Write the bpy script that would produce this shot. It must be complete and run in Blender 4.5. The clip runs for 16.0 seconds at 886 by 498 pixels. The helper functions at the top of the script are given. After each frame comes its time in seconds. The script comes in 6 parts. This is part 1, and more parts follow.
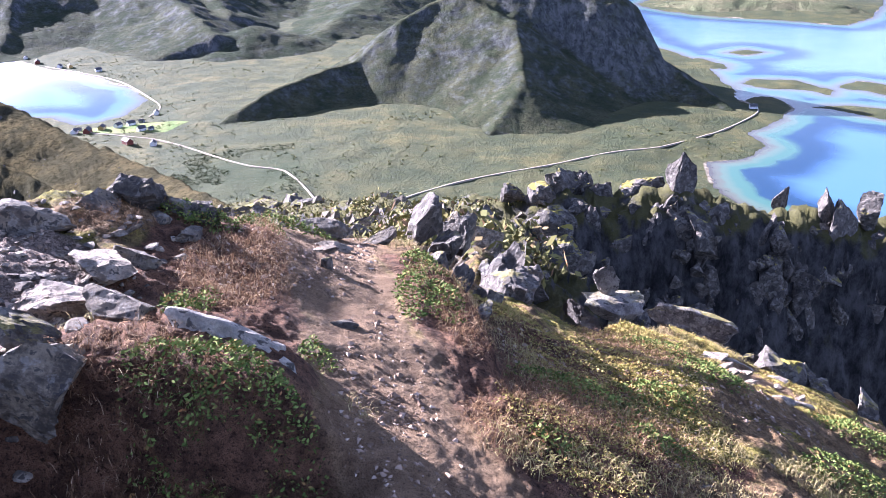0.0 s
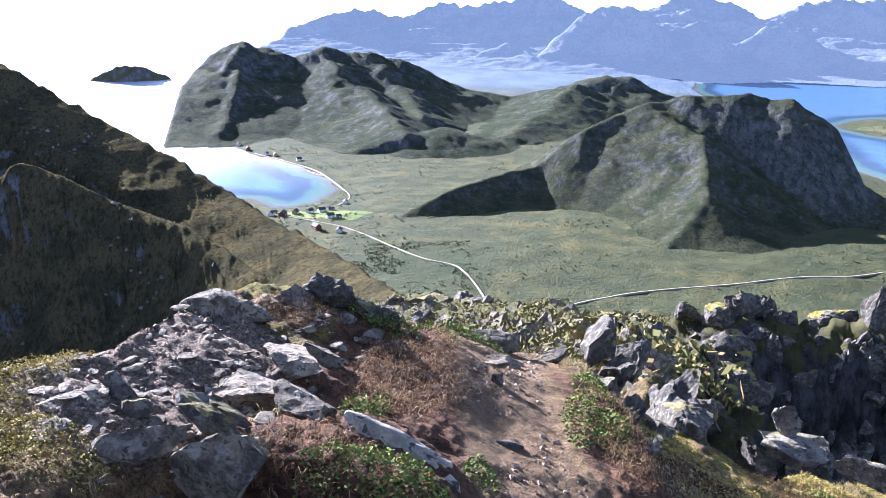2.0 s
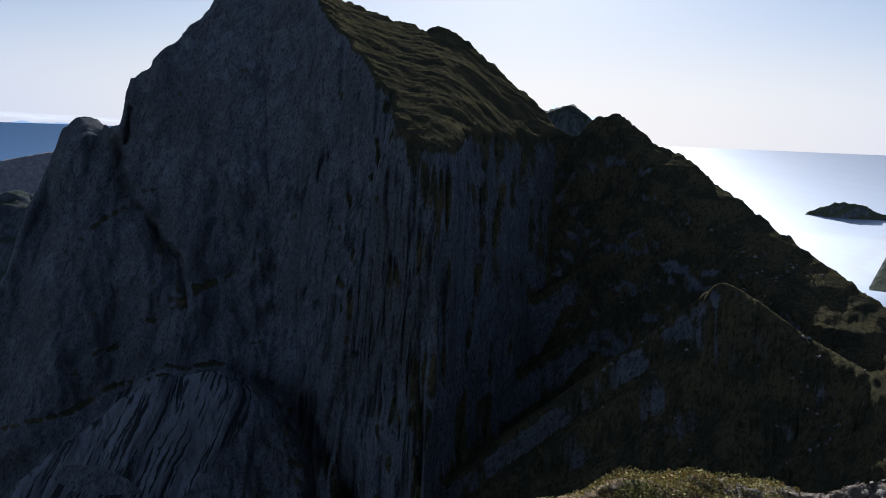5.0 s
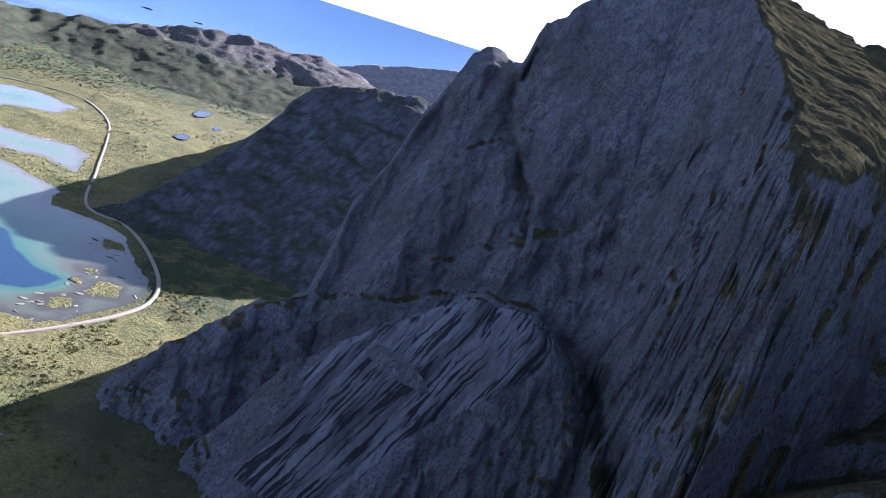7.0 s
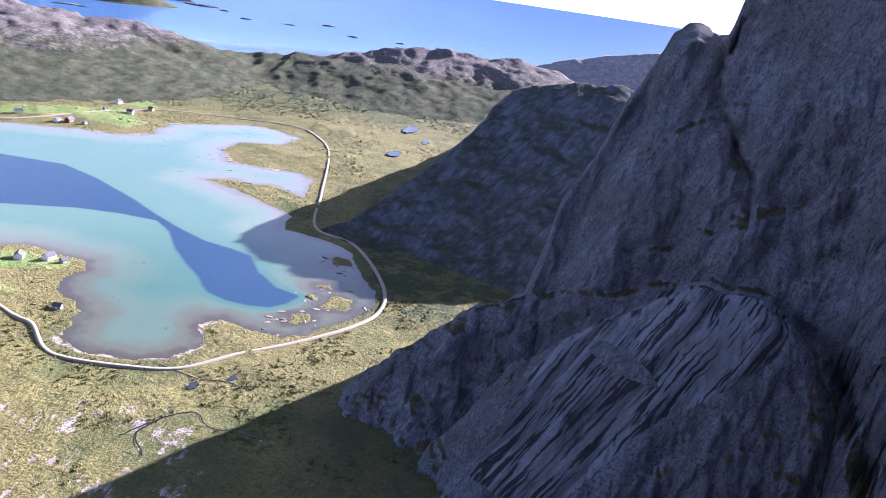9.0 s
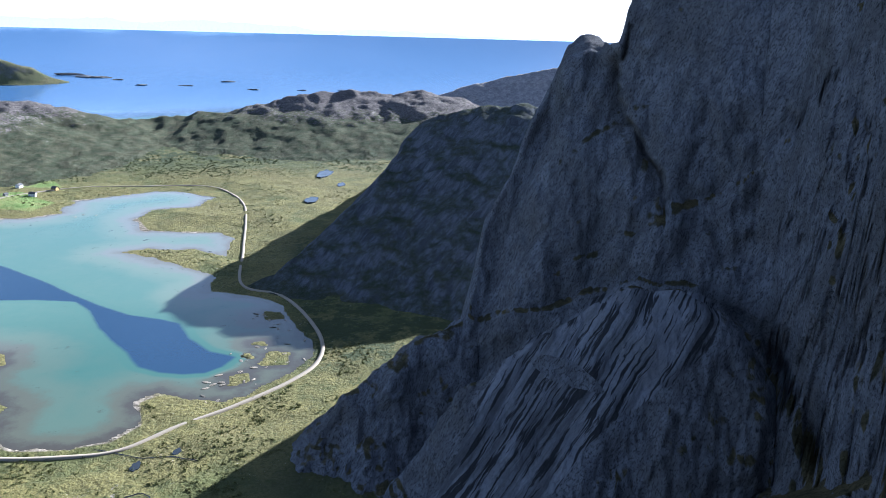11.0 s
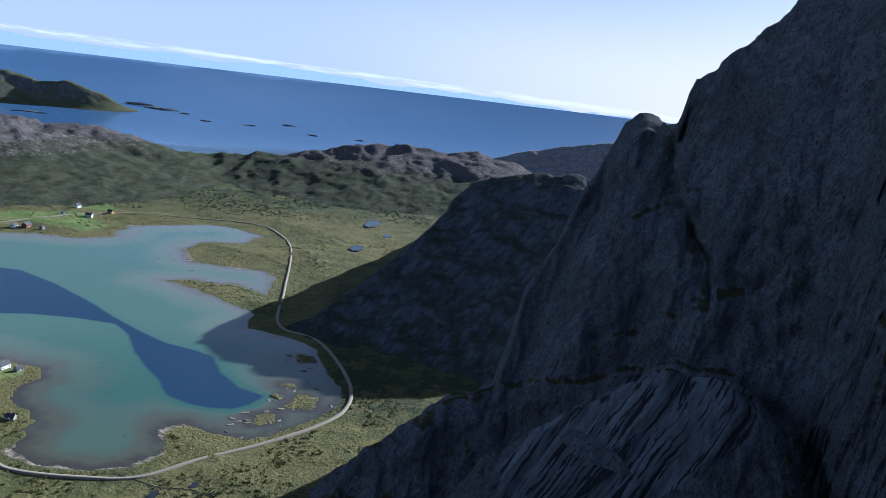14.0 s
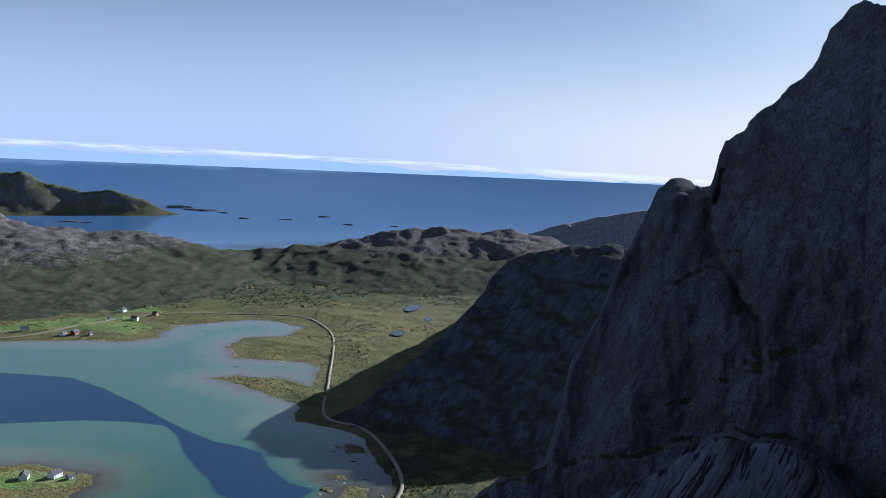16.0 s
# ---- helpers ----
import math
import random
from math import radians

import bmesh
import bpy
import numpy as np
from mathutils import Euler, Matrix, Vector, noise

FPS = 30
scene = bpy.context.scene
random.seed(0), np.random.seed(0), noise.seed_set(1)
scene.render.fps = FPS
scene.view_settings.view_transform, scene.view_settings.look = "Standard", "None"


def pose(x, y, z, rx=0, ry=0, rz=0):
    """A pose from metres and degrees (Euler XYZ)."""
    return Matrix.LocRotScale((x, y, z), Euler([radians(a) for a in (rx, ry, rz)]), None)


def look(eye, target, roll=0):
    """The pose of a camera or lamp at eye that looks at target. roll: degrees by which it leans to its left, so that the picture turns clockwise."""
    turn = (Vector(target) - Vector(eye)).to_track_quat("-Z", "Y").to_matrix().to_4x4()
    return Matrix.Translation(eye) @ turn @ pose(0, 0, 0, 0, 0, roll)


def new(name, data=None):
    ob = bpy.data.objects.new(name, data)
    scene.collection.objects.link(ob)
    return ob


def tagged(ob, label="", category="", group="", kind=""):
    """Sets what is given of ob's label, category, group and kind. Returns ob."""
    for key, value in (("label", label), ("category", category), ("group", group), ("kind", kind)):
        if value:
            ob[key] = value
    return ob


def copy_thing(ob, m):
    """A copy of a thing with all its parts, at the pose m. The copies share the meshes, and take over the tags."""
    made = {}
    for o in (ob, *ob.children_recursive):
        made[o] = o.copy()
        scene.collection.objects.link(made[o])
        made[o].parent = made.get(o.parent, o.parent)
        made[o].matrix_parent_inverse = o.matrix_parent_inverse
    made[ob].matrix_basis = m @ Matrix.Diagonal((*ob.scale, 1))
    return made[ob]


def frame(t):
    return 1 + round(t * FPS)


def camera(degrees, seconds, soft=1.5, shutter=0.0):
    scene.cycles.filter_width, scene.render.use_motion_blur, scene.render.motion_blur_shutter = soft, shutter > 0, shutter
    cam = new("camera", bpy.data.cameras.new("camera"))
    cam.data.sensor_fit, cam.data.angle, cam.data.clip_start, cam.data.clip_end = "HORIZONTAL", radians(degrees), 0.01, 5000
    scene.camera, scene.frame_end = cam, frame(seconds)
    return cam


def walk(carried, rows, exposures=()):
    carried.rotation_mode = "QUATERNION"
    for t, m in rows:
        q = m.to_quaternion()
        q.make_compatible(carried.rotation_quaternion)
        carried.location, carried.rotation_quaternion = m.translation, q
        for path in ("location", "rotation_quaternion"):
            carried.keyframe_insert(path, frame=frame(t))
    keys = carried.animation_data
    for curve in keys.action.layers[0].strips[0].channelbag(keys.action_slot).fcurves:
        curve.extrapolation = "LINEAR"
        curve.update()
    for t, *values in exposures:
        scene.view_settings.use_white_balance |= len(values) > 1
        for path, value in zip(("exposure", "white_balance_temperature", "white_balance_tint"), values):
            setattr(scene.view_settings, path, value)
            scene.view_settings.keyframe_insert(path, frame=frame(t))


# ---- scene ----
EYE = 300.0
cam = camera(56.45, 16.0, soft=0.5)
PATH = [
    (0.0, 0.020, 0.018, 299.893, 66.75, 0.77, -1.70),
    (0.5, 0.005, -0.000, 299.951, 67.72, -2.63, 0.43),
    (1.0, 0.056, 0.022, 299.976, 67.77, -3.76, 1.48),
    (1.5, -0.000, 0.000, 300.000, 69.29, -2.12, 5.68),
    (2.0, -0.028, -0.022, 300.021, 73.84, -0.51, 11.12),
    (2.5, -0.061, -0.060, 300.022, 76.55, -0.35, 17.23),
    (3.0, -0.094, -0.052, 300.019, 77.04, 0.31, 22.83),
    (3.5, -0.115, -0.036, 300.026, 78.01, 1.16, 28.86),
    (4.0, -0.155, -0.051, 300.025, 79.28, 0.92, 37.73),
    (4.5, -0.206, -0.078, 300.014, 80.41, -0.33, 48.29),
    (5.0, -0.256, -0.104, 300.003, 81.74, -2.14, 57.84),
    (7.5, -0.240, -0.110, 300.010, 72.33, -17.10, 90.56),
    (8.0, -0.250, -0.100, 300.020, 70.75, -13.61, 95.92),
    (8.5, -0.240, -0.090, 300.020, 70.25, -9.68, 99.02),
    (9.0, -0.230, -0.090, 300.020, 72.16, -8.10, 97.84),
    (11.5, -0.220, -0.070, 300.020, 76.00, -0.23, 90.93),
    (12.0, -0.220, -0.070, 300.020, 76.86, -0.78, 95.94),
    (12.5, -0.220, -0.070, 300.020, 78.47, -1.91, 98.48),
    (13.0, -0.220, -0.070, 300.020, 79.52, -1.10, 99.04),
    (13.5, -0.220, -0.070, 300.020, 79.65, -3.23, 99.95),
    (14.0, -0.220, -0.070, 300.020, 78.92, -6.73, 94.89),
    (14.5, -0.220, -0.070, 300.020, 82.65, -6.74, 89.59),
    (15.0, -0.220, -0.070, 300.020, 86.23, -5.85, 89.99),
    (15.5, -0.220, -0.070, 300.020, 85.91, -3.76, 93.81),
    (16.0, -0.220, -0.070, 300.020, 84.33, -2.37, 96.97),
]
EXPOSURE = [(0.0, 3.15, 5450, 36), (0.5, 3.0, 5400, 34), (1.0, 3.0, 5350, 33), (1.5, 3.2, 5200, 28), (2.0, 2.8, 5350, 25), (2.5, 1.75, 5500, 20), (3.0, 1.2, 5700, 18), (3.5, 0.95, 5750, 16), (4.5, 0.9, 5700, 14), (5.2, 0.95, 5450, 12), (6.2, 1.75, 5350, 18), (7.5, 2.75, 5450, 32), (8.2, 2.75, 5550, 36), (9.0, 2.75, 5550, 36), (10.2, 2.45, 5450, 20), (11.5, 2.05, 5150, 14), (12.0, 1.58, 5050, 15), (12.5, 1.25, 5100, 13), (13.0, 0.85, 5050, 13), (13.5, 0.65, 5050, 13), (14.0, 1.15, 5100, 13), (14.5, 1.3, 5150, 13), (15.0, 0.82, 5300, 14), (15.5, 0.95, 5300, 14), (16.0, 1.0, 5300, 13)]
walk(cam, [(t, pose(*p)) for t, *p in PATH], EXPOSURE)

# ---- daylight ----
SUN_AZ, SUN_EL = 53.0, 20.5          # degrees to the left of +y, above the horizon
world = bpy.data.worlds.new("sky")
scene.world = world
world.use_nodes = True
wn, wl = world.node_tree.nodes, world.node_tree.links
sky = wn.new("ShaderNodeTexSky")
sky.sky_type, sky.sun_disc = "NISHITA", False
sky.sun_elevation, sky.sun_rotation = radians(SUN_EL), radians(-SUN_AZ)
sky.altitude, sky.air_density, sky.dust_density, sky.ozone_density = 300, 1.0, 0.6, 1.5
wn["Background"].inputs[1].default_value = 0.031
# thin cirrus streaks, drawn out along the wind
geo = wn.new("ShaderNodeTexCoord")
mapp = wn.new("ShaderNodeMapping")
mapp.inputs["Scale"].default_value = (1.2, 2.4, 7.0)
mapp.inputs["Rotation"].default_value = (0.25, 0.1, 0.5)
cirrus = wn.new("ShaderNodeTexNoise")
cirrus.inputs["Scale"].default_value, cirrus.inputs["Detail"].default_value = 1.6, 7
cirrus.inputs["Roughness"].default_value = 0.55
ramp = wn.new("ShaderNodeMapRange")
ramp.inputs["From Min"].default_value, ramp.inputs["From Max"].default_value = 0.40, 0.70
ramp.inputs["To Max"].default_value = 0.4
veil = wn.new("ShaderNodeMixRGB")
wl.new(geo.outputs["Generated"], mapp.inputs["Vector"])
wl.new(mapp.outputs["Vector"], cirrus.inputs["Vector"])
wl.new(cirrus.outputs["Fac"], ramp.inputs["Value"])
# the veil thickens towards the horizon
height = wn.new("ShaderNodeSeparateXYZ")
low = wn.new("ShaderNodeMapRange")
low.interpolation_type = "SMOOTHSTEP"
low.inputs["From Min"].default_value, low.inputs["From Max"].default_value = 0.0, 0.28
low.inputs["To Min"].default_value, low.inputs["To Max"].default_value = 0.92, 0.0
most = wn.new("ShaderNodeMath")
most.operation = "MAXIMUM"
wl.new(geo.outputs["Generated"], height.inputs[0])
wl.new(height.outputs["Z"], low.inputs["Value"])
wl.new(low.outputs["Result"], most.inputs[0])
wl.new(ramp.outputs["Result"], most.inputs[1])
wl.new(most.outputs[0], veil.inputs["Fac"])
wl.new(sky.outputs["Color"], veil.inputs["Color1"])
# forward glare of the thin haze round the sun
toward = wn.new("ShaderNodeVectorMath")
toward.operation = "DOT_PRODUCT"
a, e = radians(SUN_AZ), radians(SUN_EL)
toward.inputs[1].default_value = (-math.sin(a) * math.cos(e), math.cos(a) * math.cos(e), math.sin(e))
wl.new(geo.outputs["Generated"], toward.inputs[0])
# the veil is cream towards the sun and pale blue away from it
warm = wn.new("ShaderNodeMapRange")
warm.interpolation_type = "SMOOTHSTEP"
warm.inputs["From Min"].default_value, warm.inputs["From Max"].default_value = 0.55, 0.97
tone = wn.new("ShaderNodeMixRGB")
tone.inputs["Color1"].default_value, tone.inputs["Color2"].default_value = (9.0, 10.3, 13.2, 1), (15.2, 14.2, 12.9, 1)
wl.new(toward.outputs["Value"], warm.inputs["Value"])
wl.new(tone.outputs["Color"], veil.inputs["Color2"])
# a long bank of cloud low over the far coast
slant = wn.new("ShaderNodeVectorMath")
slant.operation = "DOT_PRODUCT"
slant.inputs[1].default_value = (0.018, 0.0212, 1.0)
wl.new(geo.outputs["Generated"], slant.inputs[0])
fluff = wn.new("ShaderNodeTexNoise")
fluff.inputs["Scale"].default_value, fluff.inputs["Detail"].default_value, fluff.inputs["Roughness"].default_value = 16.0, 8, 0.65
stretch = wn.new("ShaderNodeMapping")
stretch.inputs["Scale"].default_value = (1, 1, 14)
wl.new(geo.outputs["Generated"], stretch.inputs["Vector"])
wl.new(stretch.outputs["Vector"], fluff.inputs["Vector"])


def sky_math(op, a, b, c=None):
    m = wn.new("ShaderNodeMath")
    m.operation = op
    for k, v in enumerate((a, b, c)):
        if isinstance(v, (int, float)):
            m.inputs[k].default_value = v
        elif v is not None:
            wl.new(v, m.inputs[k])
    return m.outputs[0]


def sky_step(v, lo, hi):
    m = wn.new("ShaderNodeMapRange")
    m.interpolation_type = "SMOOTHSTEP"
    m.inputs["From Min"].default_value, m.inputs["From Max"].default_value = lo, hi
    wl.new(v, m.inputs["Value"])
    return m.outputs["Result"]


wl.new(sky_math("MULTIPLY", warm.outputs["Result"], sky_step(height.outputs["Z"], 0.18, 0.03)), tone.inputs["Fac"])
over = sky_math("ADD", sky_math("ADD", slant.outputs["Value"], 0.0153), sky_math("MULTIPLY", sky_math("SUBTRACT", fluff.outputs["Fac"], 0.5), 0.012))
bank = sky_math("MULTIPLY", sky_step(over, 0.0005, -0.0012), sky_step(over, -0.0075, -0.002))
west = sky_math("MULTIPLY", height.outputs["X"], -1.0)
bank = sky_math("MULTIPLY", bank, sky_step(west, 0.45, 0.75))
bank = sky_math("MULTIPLY", bank, sky_math("MULTIPLY", sky_step(fluff.outputs["Fac"], 0.34, 0.6), 0.6))
banked = wn.new("ShaderNodeMixRGB")
banked.inputs["Color2"].default_value = (17.0, 17.4, 18.0, 1)
wl.new(bank, banked.inputs["Fac"])
wl.new(veil.outputs["Color"], banked.inputs["Color1"])
glare = wn.new("ShaderNodeMapRange")
glare.interpolation_type = "SMOOTHERSTEP"
glare.inputs["From Min"].default_value, glare.inputs["From Max"].default_value = 0.82, 1.0
glare.inputs["To Min"].default_value, glare.inputs["To Max"].default_value = 0.0, 0.06
bright = wn.new("ShaderNodeMixRGB")
bright.inputs["Color2"].default_value = (29.0, 27.0, 24.0, 1)
wl.new(toward.outputs["Value"], glare.inputs["Value"])
wl.new(glare.outputs["Result"], bright.inputs["Fac"])
wl.new(banked.outputs["Color"], bright.inputs["Color1"])
wl.new(bright.outputs["Color"], wn["Background"].inputs[0])

sun_data = bpy.data.lights.new("sun", "SUN")
sun_data.energy, sun_data.angle, sun_data.color = 5.0, radians(0.53), (1.0, 0.95, 0.86)
sun = new("sun", sun_data)
sun_dir = Vector((-math.sin(radians(SUN_AZ)) * math.cos(radians(SUN_EL)), math.cos(radians(SUN_AZ)) * math.cos(radians(SUN_EL)), math.sin(radians(SUN_EL))))
sun.matrix_world = look(Vector((0, 0, 900)) + sun_dir * 50, Vector((0, 0, 900)))

# ---- materials ----
class Tree:
    """A small wrapper round a node material."""

    def __init__(self, name, rough=0.9, spec=0.25):
        self.mat = bpy.data.materials.new(name)
        self.mat.use_nodes = True
        self.n, self.l = self.mat.node_tree.nodes, self.mat.node_tree.links
        self.bsdf = self.n["Principled BSDF"]
        self.bsdf.inputs["Roughness"].default_value = rough
        self.bsdf.inputs["Specular IOR Level"].default_value = spec
        self.pos = self.n.new("ShaderNodeNewGeometry").outputs["Position"]

    def put(self, socket, value):
        if isinstance(value, (int, float)):
            socket.default_value = value
        elif isinstance(value, tuple):
            socket.default_value = (*value, 1) if len(value) == 3 and socket.type == "RGBA" else value
        else:
            self.l.new(value, socket)

    def noise(self, scale, detail=5, rough=0.6, vector=None, squash=None, distort=0.0):
        v = vector or self.pos
        if squash:
            m = self.n.new("ShaderNodeMapping")
            m.inputs["Scale"].default_value = squash
            self.l.new(v, m.inputs["Vector"])
            v = m.outputs["Vector"]
        t = self.n.new("ShaderNodeTexNoise")
        t.inputs["Scale"].default_value, t.inputs["Detail"].default_value = scale, detail
        t.inputs["Roughness"].default_value, t.inputs["Distortion"].default_value = rough, distort
        self.l.new(v, t.inputs["Vector"])
        return t.outputs["Fac"]

    def cells(self, scale, feature="F1", squash=None):
        v = self.pos
        if squash:
            m = self.n.new("ShaderNodeMapping")
            m.inputs["Scale"].default_value = squash
            self.l.new(v, m.inputs["Vector"])
            v = m.outputs["Vector"]
        t = self.n.new("ShaderNodeTexVoronoi")
        t.feature = feature
        t.inputs["Scale"].default_value = scale
        self.l.new(v, t.inputs["Vector"])
        return t.outputs["Distance"]

    def step(self, value, lo, hi, a=0.0, b=1.0):
        m = self.n.new("ShaderNodeMapRange")
        m.interpolation_type = "SMOOTHSTEP"
        self.put(m.inputs["Value"], value)
        for key, v in (("From Min", lo), ("From Max", hi), ("To Min", a), ("To Max", b)):
            m.inputs[key].default_value = v
        return m.outputs["Result"]

    def math(self, op, a, b=0.0):
        m = self.n.new("ShaderNodeMath")
        m.operation = op
        self.put(m.inputs[0], a)
        self.put(m.inputs[1], b)
        return m.outputs[0]

    def mix(self, fac, a, b, blend="MIX"):
        m = self.n.new("ShaderNodeMixRGB")
        m.blend_type = blend
        self.put(m.inputs["Fac"], fac)
        self.put(m.inputs["Color1"], a)
        self.put(m.inputs["Color2"], b)
        return m.outputs["Color"]

    def up(self):
        s = self.n.new("ShaderNodeSeparateXYZ")
        self.l.new(self.n.new("ShaderNodeNewGeometry").outputs["Normal"], s.inputs[0])
        return s.outputs["Z"]

    def attr(self, name):
        a = self.n.new("ShaderNodeAttribute")
        a.attribute_name = name
        return a.outputs["Fac"]

    def bump(self, height, strength=0.5, distance=1.0):
        b = self.n.new("ShaderNodeBump")
        b.inputs["Strength"].default_value, b.inputs["Distance"].default_value = strength, distance
        self.l.new(height, b.inputs["Height"])
        self.l.new(b.outputs["Normal"], self.bsdf.inputs["Normal"])

    def color(self, c):
        self.put(self.bsdf.inputs["Base Color"], c)
        return self.mat


def land(name, grass, grass2, rock, rock2, unit, lean=0.72, spread=0.14, bump=1.0, streak=(1, 1, 1), tilt=(0, 0, 0), scrub=0.0, line=None, joints=0.5, mottle=1.0, blend=0.75):
    """Hillside: turf on the gentle ground, bare rock on the steep, broken up by noise. unit: metres of the main patches."""
    t = Tree(name, 0.95, 0.02)
    big, fine = t.noise(1 / unit, 8, 0.62), t.noise(11 / unit, 7, 0.72)
    turn = t.n.new("ShaderNodeMapping")
    turn.inputs["Rotation"].default_value = tilt
    t.l.new(t.pos, turn.inputs["Vector"])
    cracks = t.noise(3.2 / unit, 10, 0.75, vector=turn.outputs["Vector"], squash=streak, distort=0.4)
    seams = t.noise(9.0 / unit, 7, 0.7, vector=turn.outputs["Vector"], squash=streak, distort=0.8)
    g = t.mix(t.step(big, 0.38, 0.62), grass, grass2)
    g = t.mix(t.step(t.noise(4.0 / unit, 7, 0.7), 0.50, 0.68, 0, 0.6 * mottle), g, tuple(v * 0.5 for v in grass))
    g = t.mix(t.step(fine, 0.56, 0.36, 0, 0.6 * mottle), g, tuple(v * 0.3 for v in grass))
    if scrub:
        g = t.mix(t.step(t.noise(2.2 / unit, 6, 0.7), 0.48, 0.58, 0, scrub), g, (0.028, 0.042, 0.02))
    grit = t.noise(48 / unit, 5, 0.75)
    g = t.mix(t.step(grit, 0.52, 0.38, 0, 0.6), g, tuple(v * 0.35 for v in grass))
    r = t.mix(t.step(cracks, 0.38, 0.62), rock, rock2)
    r = t.mix(t.step(seams, 0.46, 0.38, 0, 0.6 * mottle), r, tuple(v * 0.28 for v in rock))
    r = t.mix(t.step(fine, 0.60, 0.75, 0, 0.6), r, rock2)
    r = t.mix(t.step(grit, 0.5, 0.36, 0, 0.4), r, tuple(v * 0.35 for v in rock))
    # thin open joints along and across the grain
    for s, k in ((1.1, joints), (3.4, joints * 0.7)):
        joint = t.math("ABSOLUTE", t.math("SUBTRACT", t.noise(s / unit, 4, 0.55, vector=turn.outputs["Vector"], squash=(streak[0] * 1.6, streak[1] * 1.6, streak[2]), distort=0.5), 0.5))
        r = t.mix(t.step(joint, 0.016, 0.003, 0, k), r, tuple(v * 0.2 for v in rock))
    slope = t.math("ADD", t.up(), t.math("MULTIPLY", t.math("SUBTRACT", t.noise(2.6 / unit, 9, 0.7), 0.5), blend))
    if line:
        # the bare tops begin at these heights
        z = t.n.new("ShaderNodeSeparateXYZ")
        t.l.new(t.pos, z.inputs[0])
        slope = t.math("ADD", slope, t.step(z.outputs["Z"], line[0], line[1], 0.35, -0.12))
    t.bump(t.math("ADD", t.math("ADD", cracks, t.math("MULTIPLY", seams, 0.7)), t.math("MULTIPLY", fine, 0.3)), 1.0, bump)
    return t.color(t.mix(t.step(slope, lean - spread, lean + spread), r, g))


def wall_rock():
    """Steep jointed gneiss with turf on its ledges, and glacier-worn slabs by the plan's attribute."""
    t = Tree("dark_gneiss", 0.95, 0.0)

    def tilted(angle):
        m = t.n.new("ShaderNodeMapping")
        m.inputs["Rotation"].default_value = (angle, 0.0, 0.0)
        t.l.new(t.pos, m.inputs["Vector"])
        return m.outputs["Vector"]

    steep, lean = tilted(0.42), tilted(0.58)
    stroke = t.noise(0.22, 9, 0.72, vector=steep, squash=(0.6, 1, 0.3), distort=0.6)
    fine = t.noise(1.0, 7, 0.75, vector=steep, squash=(0.7, 1, 0.4), distort=0.5)
    patch, mid = t.noise(0.016, 7, 0.62), t.noise(0.07, 8, 0.68)
    r = t.mix(t.step(stroke, 0.36, 0.64), (0.115, 0.121, 0.134), (0.20, 0.209, 0.226))
    r = t.mix(t.step(patch, 0.40, 0.62, 0, 0.6), r, (0.112, 0.11, 0.106))
    r = t.mix(t.step(mid, 0.54, 0.68, 0, 0.45), r, (0.25, 0.26, 0.28))
    r = t.mix(t.step(fine, 0.52, 0.38, 0, 0.8), r, (0.022, 0.023, 0.026))
    r = t.mix(t.step(fine, 0.62, 0.74, 0, 0.5), r, (0.23, 0.235, 0.245))
    # pale ribbons between dark seams, all leaning one way
    ribbon = t.noise(0.13, 6, 0.6, vector=lean, squash=(0.12, 1, 0.05), distort=0.15)
    hair = t.noise(0.42, 6, 0.6, vector=lean, squash=(0.12, 1, 0.045), distort=0.2)
    p = t.mix(t.step(ribbon, 0.36, 0.60), (0.075, 0.078, 0.085), (0.26, 0.27, 0.292))
    p = t.mix(t.step(t.noise(0.03, 6, 0.65), 0.40, 0.62, 0, 0.55), p, (0.15, 0.153, 0.162))
    p = t.mix(t.step(hair, 0.49, 0.43, 0, 0.9), p, (0.022, 0.023, 0.025))
    p = t.mix(t.step(fine, 0.52, 0.36, 0, 0.4), p, (0.06, 0.06, 0.063))
    worn = t.step(t.math("ADD", t.attr("slab"), t.math("MULTIPLY", t.math("SUBTRACT", t.noise(0.045, 8, 0.7), 0.5), 1.5)), 0.42, 0.56)
    r = t.mix(worn, r, p)
    turf = t.mix(t.step(mid, 0.40, 0.60), (0.062, 0.058, 0.036), (0.112, 0.094, 0.05))
    turf = t.mix(t.step(fine, 0.54, 0.38, 0, 0.7), turf, (0.02, 0.021, 0.01))
    slope = t.math("ADD", t.up(), t.math("MULTIPLY", t.math("SUBTRACT", t.noise(0.06, 9, 0.72), 0.5), 0.5))
    slope = t.math("ADD", slope, t.math("SUBTRACT", t.math("MULTIPLY", t.attr("turf"), 0.10), t.math("MULTIPLY", t.attr("slab"), 0.25)))
    t.bump(t.math("ADD", t.math("ADD", stroke, mid), t.math("MULTIPLY", fine, 0.6)), 1.0, 2.4)
    return t.color(t.mix(t.step(slope, 0.66, 0.80), r, turf))


